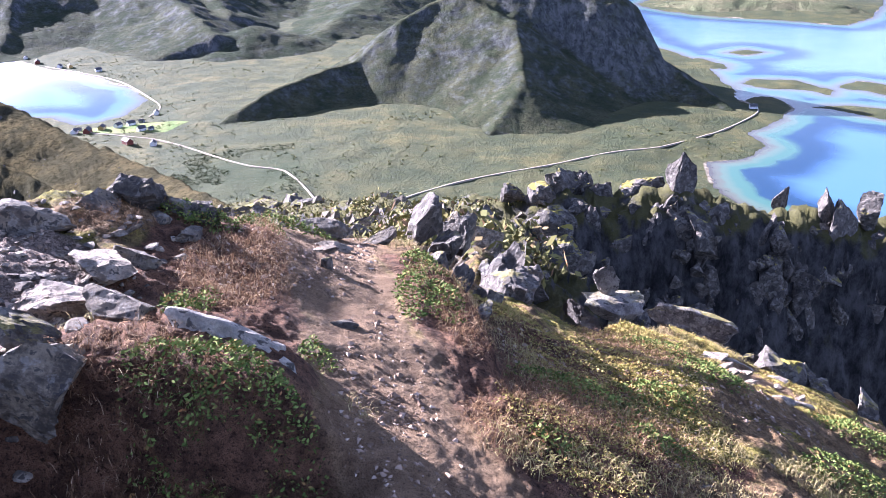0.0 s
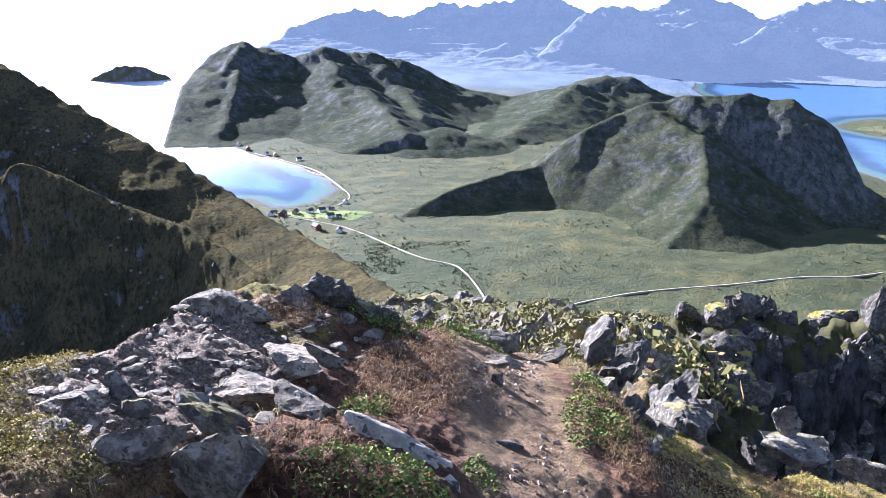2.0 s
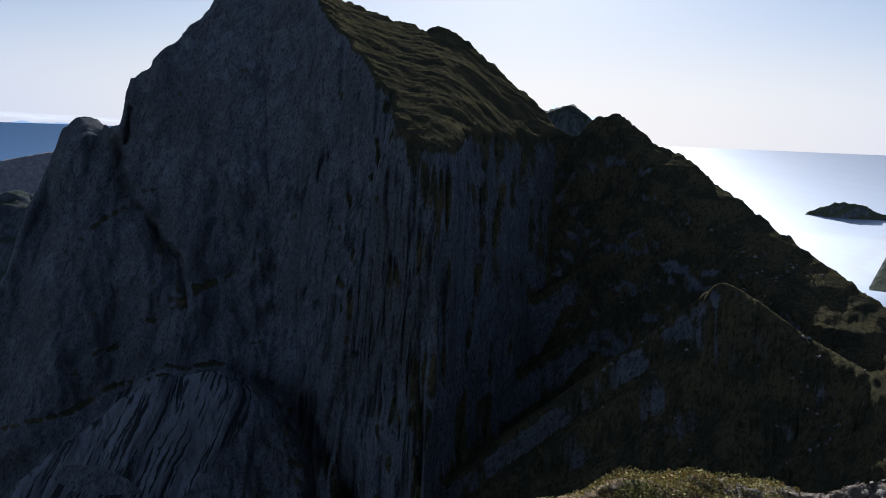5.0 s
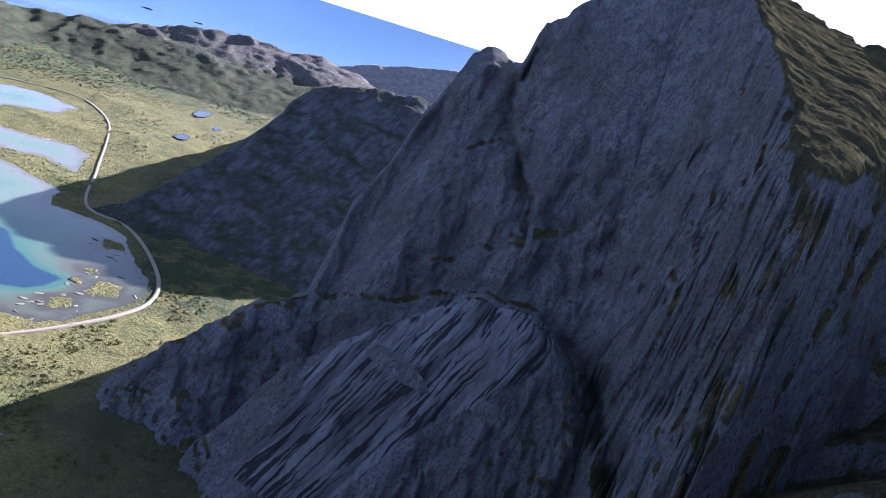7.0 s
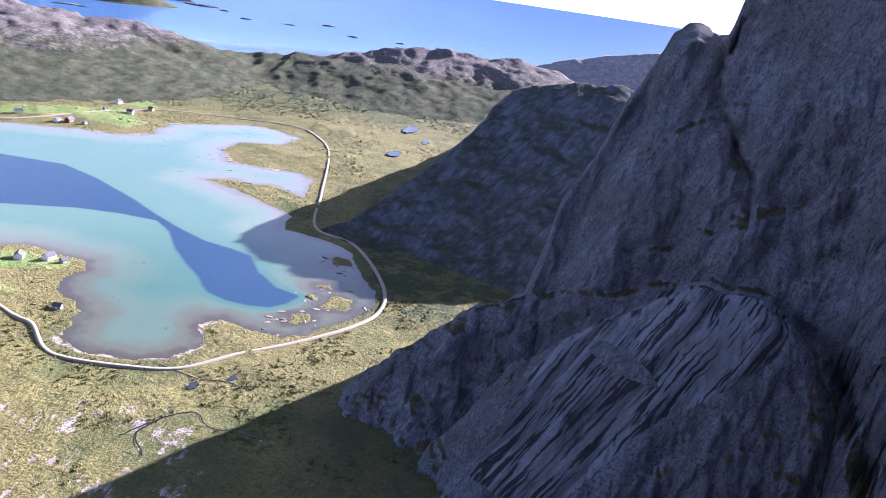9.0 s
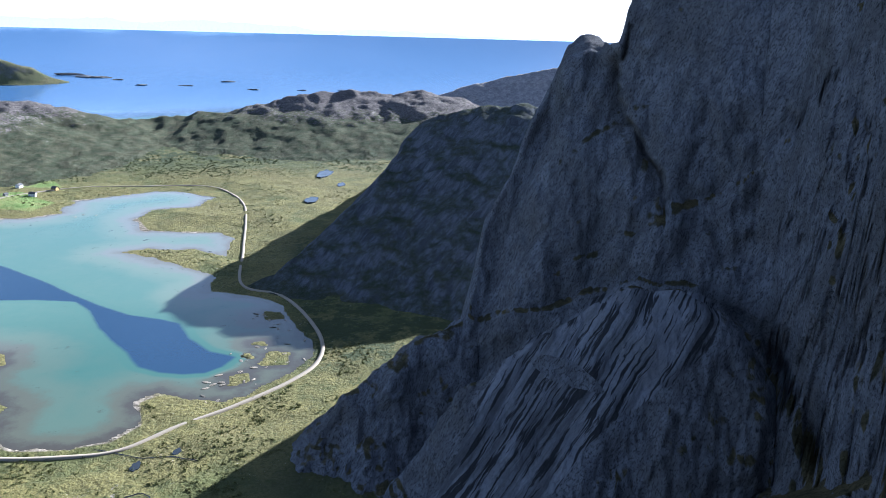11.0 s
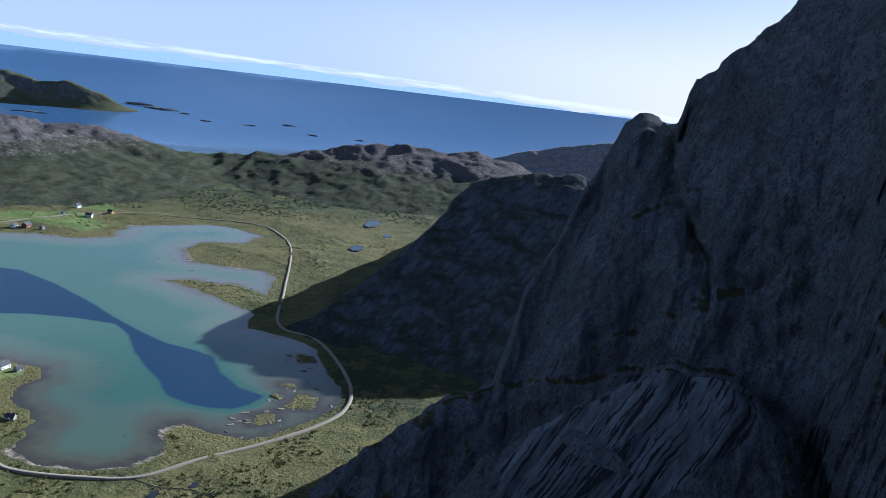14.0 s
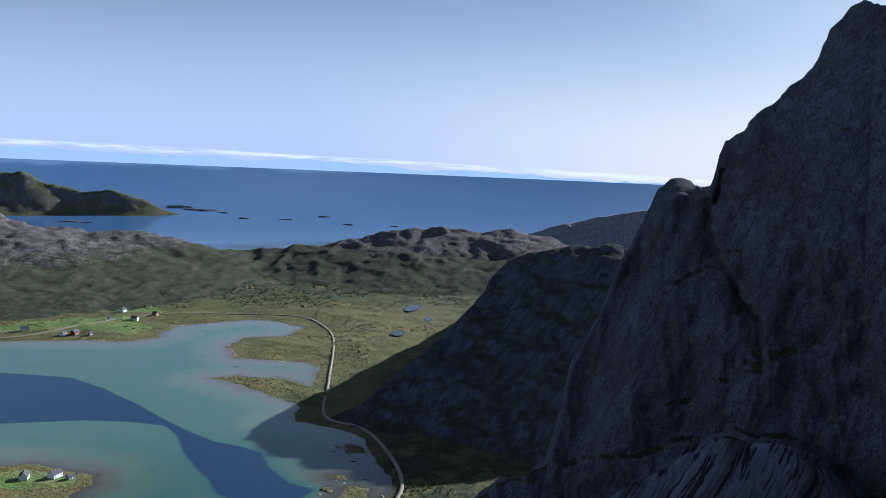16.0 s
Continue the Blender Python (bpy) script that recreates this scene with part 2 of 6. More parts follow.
def valley():
    """Bog and heath of the valley floor, green hay fields, dark scrub and bare rock by the plan's attributes; heath and
    scrub also carry painted shade.
    """
    t = Tree("valley_turf", 0.95, 0.1)
    a, b, c, d = t.noise(0.006, 6, 0.6), t.noise(0.022, 8, 0.68), t.noise(0.12, 7, 0.7), t.noise(0.6, 5, 0.7)
    g = t.mix(t.step(a, 0.40, 0.60), (0.085, 0.092, 0.033), (0.145, 0.125, 0.048))
    g = t.mix(t.step(b, 0.42, 0.60), g, (0.165, 0.145, 0.053))
    # darker greens stand in for the backlit, shaded look of this ground
    g = t.mix(t.math("MULTIPLY", t.attr("heath"), 0.92), g, t.mix(t.step(b, 0.40, 0.62), (0.028, 0.041, 0.022), t.mix(t.step(a, 0.46, 0.60), (0.052, 0.057, 0.027), (0.088, 0.082, 0.034))))
    g = t.mix(t.step(c, 0.54, 0.66, 0, 0.75), g, (0.05, 0.062, 0.02))
    g = t.mix(t.step(d, 0.56, 0.40, 0, 0.45), g, (0.05, 0.055, 0.02))
    # real scrub, and the shade painted below the shaded hill
    g = t.mix(t.math("MULTIPLY", t.attr("scrub"), t.step(t.math("ADD", b, t.math("MULTIPLY", c, 0.5)), 0.64, 0.80)), g, (0.028, 0.042, 0.018))
    g = t.mix(t.step(t.attr("field"), 0.3, 0.7), g, t.mix(t.step(b, 0.4, 0.6), (0.11, 0.17, 0.045), (0.17, 0.19, 0.065)))
    bare = t.step(t.math("ADD", t.attr("bald"), t.math("MULTIPLY", t.math("SUBTRACT", t.noise(0.05, 7, 0.7, squash=(1, 2, 1)), 0.5), 2.2)), 0.88, 1.02)
    g = t.mix(bare, g, t.mix(t.step(c, 0.35, 0.65), (0.19, 0.155, 0.14), (0.36, 0.31, 0.28)))
    g = t.mix(t.step(t.attr("beach"), 0.55, 0.9), g, t.mix(t.step(c, 0.4, 0.6), (0.10, 0.085, 0.06), (0.33, 0.28, 0.22)))
    # far ground takes a flat blue-grey, painting haze into the base colour
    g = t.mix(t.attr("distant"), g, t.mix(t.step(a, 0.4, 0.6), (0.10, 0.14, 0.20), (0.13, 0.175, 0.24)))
    hummock = t.noise(0.28, 5, 0.65)
    # hollows of the hummock bump painted darker, like their shadows
    g = t.mix(t.step(hummock, 0.50, 0.36, 0, 0.55), g, (0.045, 0.05, 0.02))
    g = t.mix(t.step(t.noise(0.5, 4, 0.6), 0.66, 0.72, 0, 0.7), g, (0.30, 0.27, 0.235))
    t.bump(t.math("ADD", t.math("ADD", c, hummock), t.math("MULTIPLY", b, 2.0)), 1.0, 2.4)
    return t.color(g)


VALLEY = valley()
PEAK = wall_rock()
# rock tone leans slightly blue, putting some haze into the colour
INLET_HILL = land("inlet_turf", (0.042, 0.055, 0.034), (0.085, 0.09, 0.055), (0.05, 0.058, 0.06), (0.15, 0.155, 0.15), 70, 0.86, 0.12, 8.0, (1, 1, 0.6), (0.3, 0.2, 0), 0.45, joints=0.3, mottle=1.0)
HILL = land("hill_turf", (0.042, 0.052, 0.03), (0.08, 0.082, 0.046), (0.05, 0.056, 0.054), (0.13, 0.135, 0.125), 36, 0.80, 0.14, 4.0, (1, 1, 0.3), (0.3, 0.2, 0), 0.3, joints=0.25, mottle=1.0)
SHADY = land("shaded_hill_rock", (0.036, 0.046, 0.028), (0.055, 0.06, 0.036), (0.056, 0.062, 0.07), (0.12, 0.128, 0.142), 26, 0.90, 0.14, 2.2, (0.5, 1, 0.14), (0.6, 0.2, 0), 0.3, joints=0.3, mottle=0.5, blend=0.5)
# turf greyed a little to suggest haze through its colour
ROCKY = land("bald_rock_hill", (0.066, 0.078, 0.05), (0.105, 0.10, 0.066), (0.095, 0.088, 0.085), (0.20, 0.178, 0.168), 26, 0.97, 0.07, 4.0, (0.45, 1, 2.6), (0.15, 0.1, 0.5), 0.4, (5, 110), joints=0.6, mottle=1.0, blend=1.0)
HEADLAND = land("headland_rock", (0.10, 0.112, 0.06), (0.145, 0.138, 0.08), (0.10, 0.105, 0.112), (0.185, 0.182, 0.18), 70, 0.60, 0.14, 6.0, (1, 1, 0.3), joints=0.25, mottle=0.7)
# albedo raised, standing in for bright haze on these backlit slopes
OUTER_ROCK = land("outer_hill_rock", (0.14, 0.15, 0.12), (0.2, 0.19, 0.155), (0.21, 0.20, 0.205), (0.34, 0.315, 0.305), 70, 1.02, 0.1, 5.0, joints=0.3, mottle=0.6)
HAZED_FAR = land("far_range", (0.085, 0.10, 0.105), (0.115, 0.125, 0.125), (0.065, 0.078, 0.092), (0.13, 0.135, 0.14), 420, 0.9, 0.2, 6.0, joints=0.0, mottle=0.3)
# bluish base and a weak glow stand in for distance haze
HAZED_FAR.node_tree.nodes["Principled BSDF"].inputs["Emission Color"].default_value = (0.32, 0.43, 0.62, 1)
HAZED_FAR.node_tree.nodes["Principled BSDF"].inputs["Emission Strength"].default_value = 0.10
HAZED_SKYLINE = land("skyline_range", (0.06, 0.08, 0.1), (0.08, 0.1, 0.12), (0.06, 0.08, 0.1), (0.08, 0.1, 0.12), 900, 0.9, 0.2, 1.0, joints=0.0)
# blue emission paints haze over the range; it is no light source
HAZED_SKYLINE.node_tree.nodes["Principled BSDF"].inputs["Emission Color"].default_value = (0.40, 0.55, 0.74, 1)
HAZED_SKYLINE.node_tree.nodes["Principled BSDF"].inputs["Emission Strength"].default_value = 0.52

w = Tree("sea_water", 0.12, 0.3)
depth, sand = w.attr("depth"), w.attr("sand")
kelp, blot = w.noise(0.06, 8, 0.72), w.noise(0.018, 6, 0.65)
deeper = w.math("ADD", depth, w.math("ADD", w.math("MULTIPLY", w.math("SUBTRACT", kelp, 0.5), 1.6), w.math("MULTIPLY", w.math("SUBTRACT", blot, 0.5), 2.4)))
c = w.mix(w.step(deeper, 0.25, 1.3), w.mix(sand, (0.05, 0.045, 0.034), (0.13, 0.12, 0.095)), w.mix(sand, (0.075, 0.08, 0.055), (0.15, 0.16, 0.135)))
c = w.mix(w.step(deeper, 1.3, 2.6), c, w.mix(sand, (0.07, 0.11, 0.08), (0.124, 0.17, 0.126)))
c = w.mix(w.step(deeper, 2.6, 5.5), c, w.mix(sand, (0.042, 0.105, 0.08), (0.074, 0.146, 0.11)))
c = w.mix(w.math("MULTIPLY", w.step(kelp, 0.60, 0.70), w.step(depth, 6.0, 3.0)), c, (0.05, 0.06, 0.045))
c = w.mix(w.step(deeper, 8.0, 12.0), c, (0.012, 0.036, 0.072))
c = w.mix(w.step(depth, 18.0, 40.0), c, (0.06, 0.132, 0.255))
ripple = w.math("ADD", w.noise(0.25, 4, 0.6), w.math("MULTIPLY", w.noise(0.012, 5, 0.6, squash=(1, 2.2, 1)), 0.9))
w.bump(ripple, 0.12, 0.5)
calm = w.step(w.noise(0.004, 5, 0.6, squash=(1, 2.5, 1)), 0.35, 0.65, 0.0, 0.06)
# mirror gloss raised where the sea lies towards the sun, imitating glare
w.put(w.bsdf.inputs["Roughness"], w.math("ADD", calm, w.math("ADD", w.step(depth, 5.0, 40.0, 0.16, 0.10), w.math("MULTIPLY", w.attr("sun_glare"), 0.24))))
w.put(w.bsdf.inputs["Specular IOR Level"], w.math("ADD", 0.2, w.math("MULTIPLY", w.attr("sun_glare"), 0.8)))
w.put(w.bsdf.inputs["Coat Weight"], w.attr("sun_glare"))
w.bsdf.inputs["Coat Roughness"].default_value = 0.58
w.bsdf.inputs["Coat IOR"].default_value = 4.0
WATER = w.color(c)

r = Tree("pale_gravel_road", 0.9, 0.2)
ROAD = r.color(r.mix(r.noise(0.4, 5), (0.20, 0.168, 0.125), (0.29, 0.25, 0.19)))

# ---- shaping land ----
_perm = np.random.RandomState(7).permutation(256)
_perm = np.concatenate([_perm, _perm, _perm])
_grad = np.random.RandomState(8).normal(size=(256, 3))
_grad /= np.linalg.norm(_grad, axis=1)[:, None]


def noise3(p):
    """Gradient noise, about -0.6 to 0.6, at an array of points (..., 3)."""
    i = np.floor(p).astype(np.int64)
    f = p - i
    u = f * f * f * (f * (f * 6 - 15) + 10)
    i &= 255
    out = 0
    for dx in (0, 1):
        wx = u[..., 0] if dx else 1 - u[..., 0]
        for dy in (0, 1):
            wy = u[..., 1] if dy else 1 - u[..., 1]
            for dz in (0, 1):
                wz = u[..., 2] if dz else 1 - u[..., 2]
                h = _perm[_perm[_perm[(i[..., 0] + dx) & 255] + ((i[..., 1] + dy) & 255)] + ((i[..., 2] + dz) & 255)]
                g = _grad[h]
                out = out + wx * wy * wz * (g[..., 0] * (f[..., 0] - dx) + g[..., 1] * (f[..., 1] - dy) + g[..., 2] * (f[..., 2] - dz))
    return out


def fbm(p, size, octaves=5, gain=0.5, ridged=False, squash=(1, 1, 1), seed=0.0):
    """Layered noise; size: metres of the largest lumps."""
    q = p * np.asarray(squash) / size + seed * 17.3
    total, amp = 0, 1.0
    for _ in range(octaves):
        v = noise3(q)
        total = total + amp * ((0.2 - np.abs(v)) * 1.6 if ridged else v)
        q, amp = q * 2.03 + 5.7, amp * gain
    return total


def xy(az, r):
    a = np.radians(az)
    return -np.sin(a) * r, np.cos(a) * r


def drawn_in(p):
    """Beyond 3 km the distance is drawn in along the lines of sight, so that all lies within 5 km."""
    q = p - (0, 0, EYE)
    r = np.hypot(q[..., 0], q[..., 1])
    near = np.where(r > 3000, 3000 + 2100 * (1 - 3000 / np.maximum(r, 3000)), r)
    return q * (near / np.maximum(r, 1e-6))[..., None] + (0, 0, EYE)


def sheet(name, p, mat, smooth=True, keep=None, attrs=()):
    """A mesh object from a grid of points (rows, columns, 3)."""
    rows, cols = p.shape[:2]
    k = np.arange(rows * cols).reshape(rows, cols)
    quads = np.stack([k[:-1, :-1], k[:-1, 1:], k[1:, 1:], k[1:, :-1]], -1).reshape(-1, 4)
    if keep is not None:
        quads = quads[keep.reshape(-1)]
    used = np.unique(quads)
    back = np.zeros(rows * cols, np.int64)
    back[used] = np.arange(len(used))
    quads = back[quads]
    me = bpy.data.meshes.new(name)
    me.vertices.add(len(used))
    me.vertices.foreach_set("co", p.reshape(-1, 3)[used].astype(np.float32).ravel())
    me.loops.add(quads.size)
    me.loops.foreach_set("vertex_index", quads.astype(np.int32).ravel())
    me.polygons.add(len(quads))
    me.polygons.foreach_set("loop_start", np.arange(0, quads.size, 4, dtype=np.int32))
    me.polygons.foreach_set("loop_total", np.full(len(quads), 4, np.int32))
    for key, value in attrs:
        a = me.attributes.new(key, "FLOAT", "POINT")
        a.data.foreach_set("value", value.reshape(-1)[used].astype(np.float32))
    me.update(calc_edges=True)
    me.polygons.foreach_set("use_smooth", np.full(len(quads), smooth))
    me.materials.append(mat)
    return new(name, me)


def polar(az0, az1, step, radii):
    az = np.arange(az0, az1 + step / 2, step)
    return np.meshgrid(az, np.asarray(radii))


def normals(p):
    du, dv = np.gradient(p, axis=1), np.gradient(p, axis=0)
    n = np.cross(du, dv)
    n /= np.linalg.norm(n, axis=-1)[..., None] + 1e-9
    return n * np.sign(n[..., 2:3] + 1e-9)


def ridge(x, y, crest, back=1.0, end=1.6):
    """Height of a ridge. crest: rows of azimuth, elevation and distance of the crest from the look-out, then, for the side that faces it,
    the width and slope of the shoulder and the slope of the wall under it, and, where given, the slope of the far side."""
    best = np.full(x.shape, -1e4)
    rr = np.hypot(x, y)
    last = len(crest) - 2
    for k, ((a0, e0, r0, *s0), (a1, e1, r1, *s1)) in enumerate(zip(crest, crest[1:])):
        (x0, y0), (x1, y1) = xy(a0, r0), xy(a1, r1)
        z0, z1 = EYE + r0 * math.tan(radians(e0)), EYE + r1 * math.tan(radians(e1))
        dx, dy = x1 - x0, y1 - y0
        t = np.clip(((x - x0) * dx + (y - y0) * dy) / (dx * dx + dy * dy + 1e-9), 0, 1)
        cx, cy = x0 + t * dx, y0 + t * dy
        d = np.hypot(x - cx, y - cy)
        s0, s1 = (s0, s1) if len(s0) > 3 else ((*s0, back), (*s1, back))
        width, gentle, steep, far = (u + t * (v - u) for u, v in zip(s0, s1))
        fall = np.where(rr < np.hypot(cx, cy), gentle * np.minimum(d, width) + steep * np.maximum(d - width, 0), far * d)
        fall = np.where(((t == 0) & (k == 0)) | ((t == 1) & (k == last)), np.maximum(fall, end * d), fall)
        best = np.maximum(best, z0 + t * (z1 - z0) - fall)
    return best


def crest(points, r, shoulder):
    """Rows for ridge() from azimuths and elevations, at distances r[0] to r[1] evenly, all with one shoulder."""
    n = len(points) - 1
    return [(a, e, r[0] + (r[1] - r[0]) * i / n, *shoulder) for i, (a, e) in enumerate(points)]


def inside(x, y, plan):
    """Signed distance in metres to a closed outline, rows of azimuth and distance; positive inside."""
    return within(x, y, *xy(np.array([a for a, _ in plan]), np.array([b for _, b in plan], float)))


def within(x, y, px, py):
    """Signed distance to a closed polygon with the corners px, py; positive inside."""
    best, odd = np.full(x.shape, 1e9), np.zeros(x.shape, bool)
    for i in range(len(px)):
        x0, y0, x1, y1 = px[i - 1], py[i - 1], px[i], py[i]
        dx, dy = x1 - x0, y1 - y0
        t = np.clip(((x - x0) * dx + (y - y0) * dy) / (dx * dx + dy * dy + 1e-9), 0, 1)
        best = np.minimum(best, np.hypot(x - x0 - t * dx, y - y0 - t * dy))
        if dy:
            odd ^= ((y0 > y) != (y1 > y)) & (x < x0 + (y - y0) / dy * dx)
    return np.where(odd, best, -best)


def soft(v, lo, hi):
    t = np.clip((v - lo) / (hi - lo), 0, 1)
    return t * t * (3 - 2 * t)


# ---- the plan of the shores: azimuth, distance ----
BAY = [(122.1, 641), (119.9, 613), (117.3, 602), (114.2, 600), (112.2, 620), (112.2, 662), (110.6, 672), (108.6, 653), (106.1, 645), (103.7, 670),
       (101.2, 694), (100.0, 735), (99.6, 771), (100.6, 819), (101.7, 872), (103.7, 921), (107.0, 943), (106.2, 1001), (107.8, 1053), (110.9, 1114),
       (112.4, 1147), (110.5, 1159), (107.8, 1140), (105.4, 1094), (105.1, 1188), (105.8, 1234), (108.6, 1242), (110.7, 1263), (111.3, 1344), (110.1, 1409),
       (107.0, 1431), (106.2, 1497), (107.8, 1550), (110.1, 1574), (112.0, 1537), (115.0, 1517), (115.7, 1422), (117.9, 1395), (120.7, 1423), (125.3, 1442),
       (128.0, 1415), (140.0, 1700), (150.0, 1500), (148.0, 900), (135.0, 850)]
FARM = [(127.5, 859), (125.5, 867), (123.2, 853), (120.2, 812), (119.9, 788), (121.2, 771), (121.4, 732), (120.0, 690), (120.6, 664), (122.1, 641), (124.5, 640), (128, 650), (135, 720), (136, 840)]
DEEP = [(140.0, 1450), (131, 1290), (124.9, 1239), (121.0, 1189), (119.0, 1123), (116.8, 1037), (115.2, 976), (113.8, 932), (111.9, 888), (109.9, 865), (108.6, 847), (107.9, 801), (106.5, 766), (104.0, 744), (105.6, 712),
        (107.2, 699), (109.2, 703), (110.8, 713), (112.3, 735), (112.9, 775), (113.8, 812), (114.5, 854), (114.9, 909), (115.7, 944), (117.9, 965), (120.6, 982), (124.9, 995), (131, 1010), (140.0, 1050)]
INLET = [(29.4, 2256), (27.5, 2047), (25.6, 1922), (23.7, 1760), (22.1, 1721), (20.5, 1591), (18.9, 1506), (18.7, 1405), (19.7, 1317), (21.3, 1285), (22.9, 1291),
         (24.5, 1344), (28, 1390), (34, 1350), (42, 1300), (58, 1500), (62, 32000), (40, 35000), (16, 36000), (16, 8600), (23.2, 7400), (23.2, 3400), (27.4, 3250), (28.4, 3050), (28.2, 2800), (29.0, 2450)]
OUTER = [(132, 2500), (120, 2560), (114, 2600), (110, 2620), (104, 2750), (98, 2900), (92, 3200), (86, 3700), (80, 4300), (70, 5000), (62, 34000), (80, 36000), (98, 36000), (116, 36000), (133, 36000), (150, 34000), (150, 2500)]
SOUND = [(-15.2, 1850), (-18.1, 1698), (-20.1, 1509), (-21.2, 1400), (-21.6, 1330), (-22.6, 1395), (-23.8, 1386), (-24.9, 1317), (-23.3, 1189), (-22.0, 1148), (-23.7, 1097), (-22.1, 1027),
         (-19.8, 1004), (-20.5, 911), (-22.7, 854), (-25.8, 814), (-30, 760), (-60, 900), (-60, 9000), (-30, 9000), (-20, 6000), (-12, 4700), (-6.0, 4200), (-5.5, 3500), (-8, 2900), (-12, 2500)]
ISLES = [[(-14.4, 2560), (-14.6, 2490), (-16.2, 2394), (-19.1, 2303), (-23.2, 2268), (-27.1, 2227), (-28.5, 2400), (-29, 3000), (-20, 3000), (-16, 2750)],
         [(-17.2, 1660), (-18.5, 1610), (-20.5, 1590), (-20.6, 1640), (-18.6, 1700)],
         [(-20.3, 1770), (-21.5, 1750), (-22.7, 1800), (-21.5, 1830)],
         [(-21.5, 1480), (-23.0, 1455), (-25.2, 1450), (-26.9, 1430), (-26.9, 1470), (-24.6, 1530), (-22.0, 1520)],
         [(-26.0, 1335), (-27.8, 1320), (-31, 1290), (-31, 1360), (-28, 1370)],
         [(-27.5, 1500), (-30, 1460), (-31, 1540), (-28.2, 1560)],
         [(104.9, 738), (104.1, 735), (104.2, 750), (104.9, 748)],
         [(103.2, 722), (101.6, 716), (101.4, 742), (102.6, 746)],
         [(105.6, 678), (104.2, 682), (104.4, 700), (105.6, 694)],
         [(103.0, 838), (101.9, 842), (102.0, 862), (103.2, 868)],
         [(104.2, 765), (103.2, 768), (103.2, 776), (104.3, 774)]]


def shore(x, y):
    """Metres from the shore line, positive on land, negative on the water."""
    wet = np.maximum.reduce([np.minimum(inside(x, y, BAY), -inside(x, y, FARM)), inside(x, y, INLET), inside(x, y, OUTER), inside(x, y, SOUND)])
    for isle in ISLES:
        wet = np.minimum(wet, -inside(x, y, isle))
    return -wet


def ground_height(x, y, s=None):
    """Valley floor and sea bed."""
    p = np.stack([x, y, 0 * x], -1)
    if s is None:
        s = shore(x, y)
    s = s + 14 * fbm(p, 60, 4)
    dry = 0.4 + 7 * soft(s, 0, 120) + 9 * soft(s, 100, 700) + 2.2 * fbm(p, 40, 4) * soft(s, 2, 60)
    wet = -np.where(inside(x, y, BAY) > 0, 0.065, 0.14) * np.maximum(-s, 0) - 0.2
    wet = np.maximum(wet, -5) - 14 * soft(inside(x, y, DEEP), -6, 22) - 40 * np.where(y > 600, soft(-s, 10, 140), soft(-s, 120, 600)) * (inside(x, y, BAY) < 0)
    return np.where(s > 0, dry, wet)


radii = np.concatenate([np.geomspace(150, 500, 30)[:-1], np.geomspace(500, 1800, 250)[:-1], np.geomspace(1800, 30000, 130)])
azs = np.concatenate([np.arange(-180, -40, 4), np.arange(-40, 135, 0.2), np.linspace(135, 180, 13)])
A, RR = np.meshgrid(azs, radii)
gx, gy = xy(A, RR)
gs = shore(gx, gy)
gz = ground_height(gx, gy, gs)
plain = np.stack([gx, gy, gz], -1)
FIELDS = [[(127, 850), (123.5, 842), (120.6, 805), (121.5, 785), (124, 790), (127, 800)], [(128, 790), (125.5, 760), (123.8, 735), (126, 730), (129, 750)],
          [(127, 1500), (121, 1500), (117.5, 1440), (116, 1500), (118, 1590), (124, 1560)], [(119, 1640), (115.5, 1610), (116, 1680), (119, 1720)],
          [(23.5, 1250), (19.6, 1240), (15.8, 1215), (17.5, 1160), (19.6, 1170), (22.5, 1215)]]
field = np.maximum.reduce([soft(inside(gx, gy, f), -3, 5) for f in FIELDS])
scrub = np.maximum(soft(A, 84, 88) * soft(RR, 1550, 1900), soft(-np.abs(A - 12), -6, -2) * soft(-np.abs(RR - 930), -120, -20))
# the hill's shaded foot, darkened by colour through the scrub mask
scrub = np.maximum(scrub, 0.9 * soft(A, 82, 86) * (1 - soft(A, 100, 102)) * soft(RR, 670, 720) * (1 - soft(RR, 1120, 1200)))
bald = 0.77 * soft(A, 106, 113) * soft(RR, 570, 520) + 0.25 * soft(RR, 1300, 1700)
beach = soft(gs, 10, 0) * soft(fbm(plain, 160, 3, seed=2), -0.1, 0.25)
# heath: backlit valley and shaded foot of the peak, darkened by colour
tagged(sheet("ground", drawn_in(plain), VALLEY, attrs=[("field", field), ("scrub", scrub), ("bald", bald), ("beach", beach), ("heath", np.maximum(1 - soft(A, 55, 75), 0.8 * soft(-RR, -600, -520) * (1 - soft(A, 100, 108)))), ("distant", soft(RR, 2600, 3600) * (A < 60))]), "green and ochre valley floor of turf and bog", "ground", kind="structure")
wetq = np.minimum.reduce([gz[:-1, :-1], gz[1:, :-1], gz[:-1, 1:], gz[1:, 1:]]) < 0
# the last mask marks the sector towards the sun where glare is imitated
tagged(sheet("water", drawn_in(np.stack([gx, gy, 0 * gz], -1)), WATER, keep=wetq, attrs=[("depth", -gz), ("sand", soft(RR, 740, 980) * (1 - soft(RR, 1700, 1900)) * np.where(A > 90, 1.0, 0.15)), ("sun_glare", soft(RR, 1350, 2100) * (1 - soft(A, 62, 70)) * soft(A, 15, 20))]), "turquoise shallow bay and deep blue open sea", "water", kind="structure")


def eased(z, times):
    """The heights of a grid with their sharp folds rounded off."""
    for _ in range(times):
        q = np.pad(z, 1, mode="edge")
        z = 0.5 * z + 0.125 * (q[2:, 1:-1] + q[:-2, 1:-1] + q[1:-1, 2:] + q[1:-1, :-2])
    return z


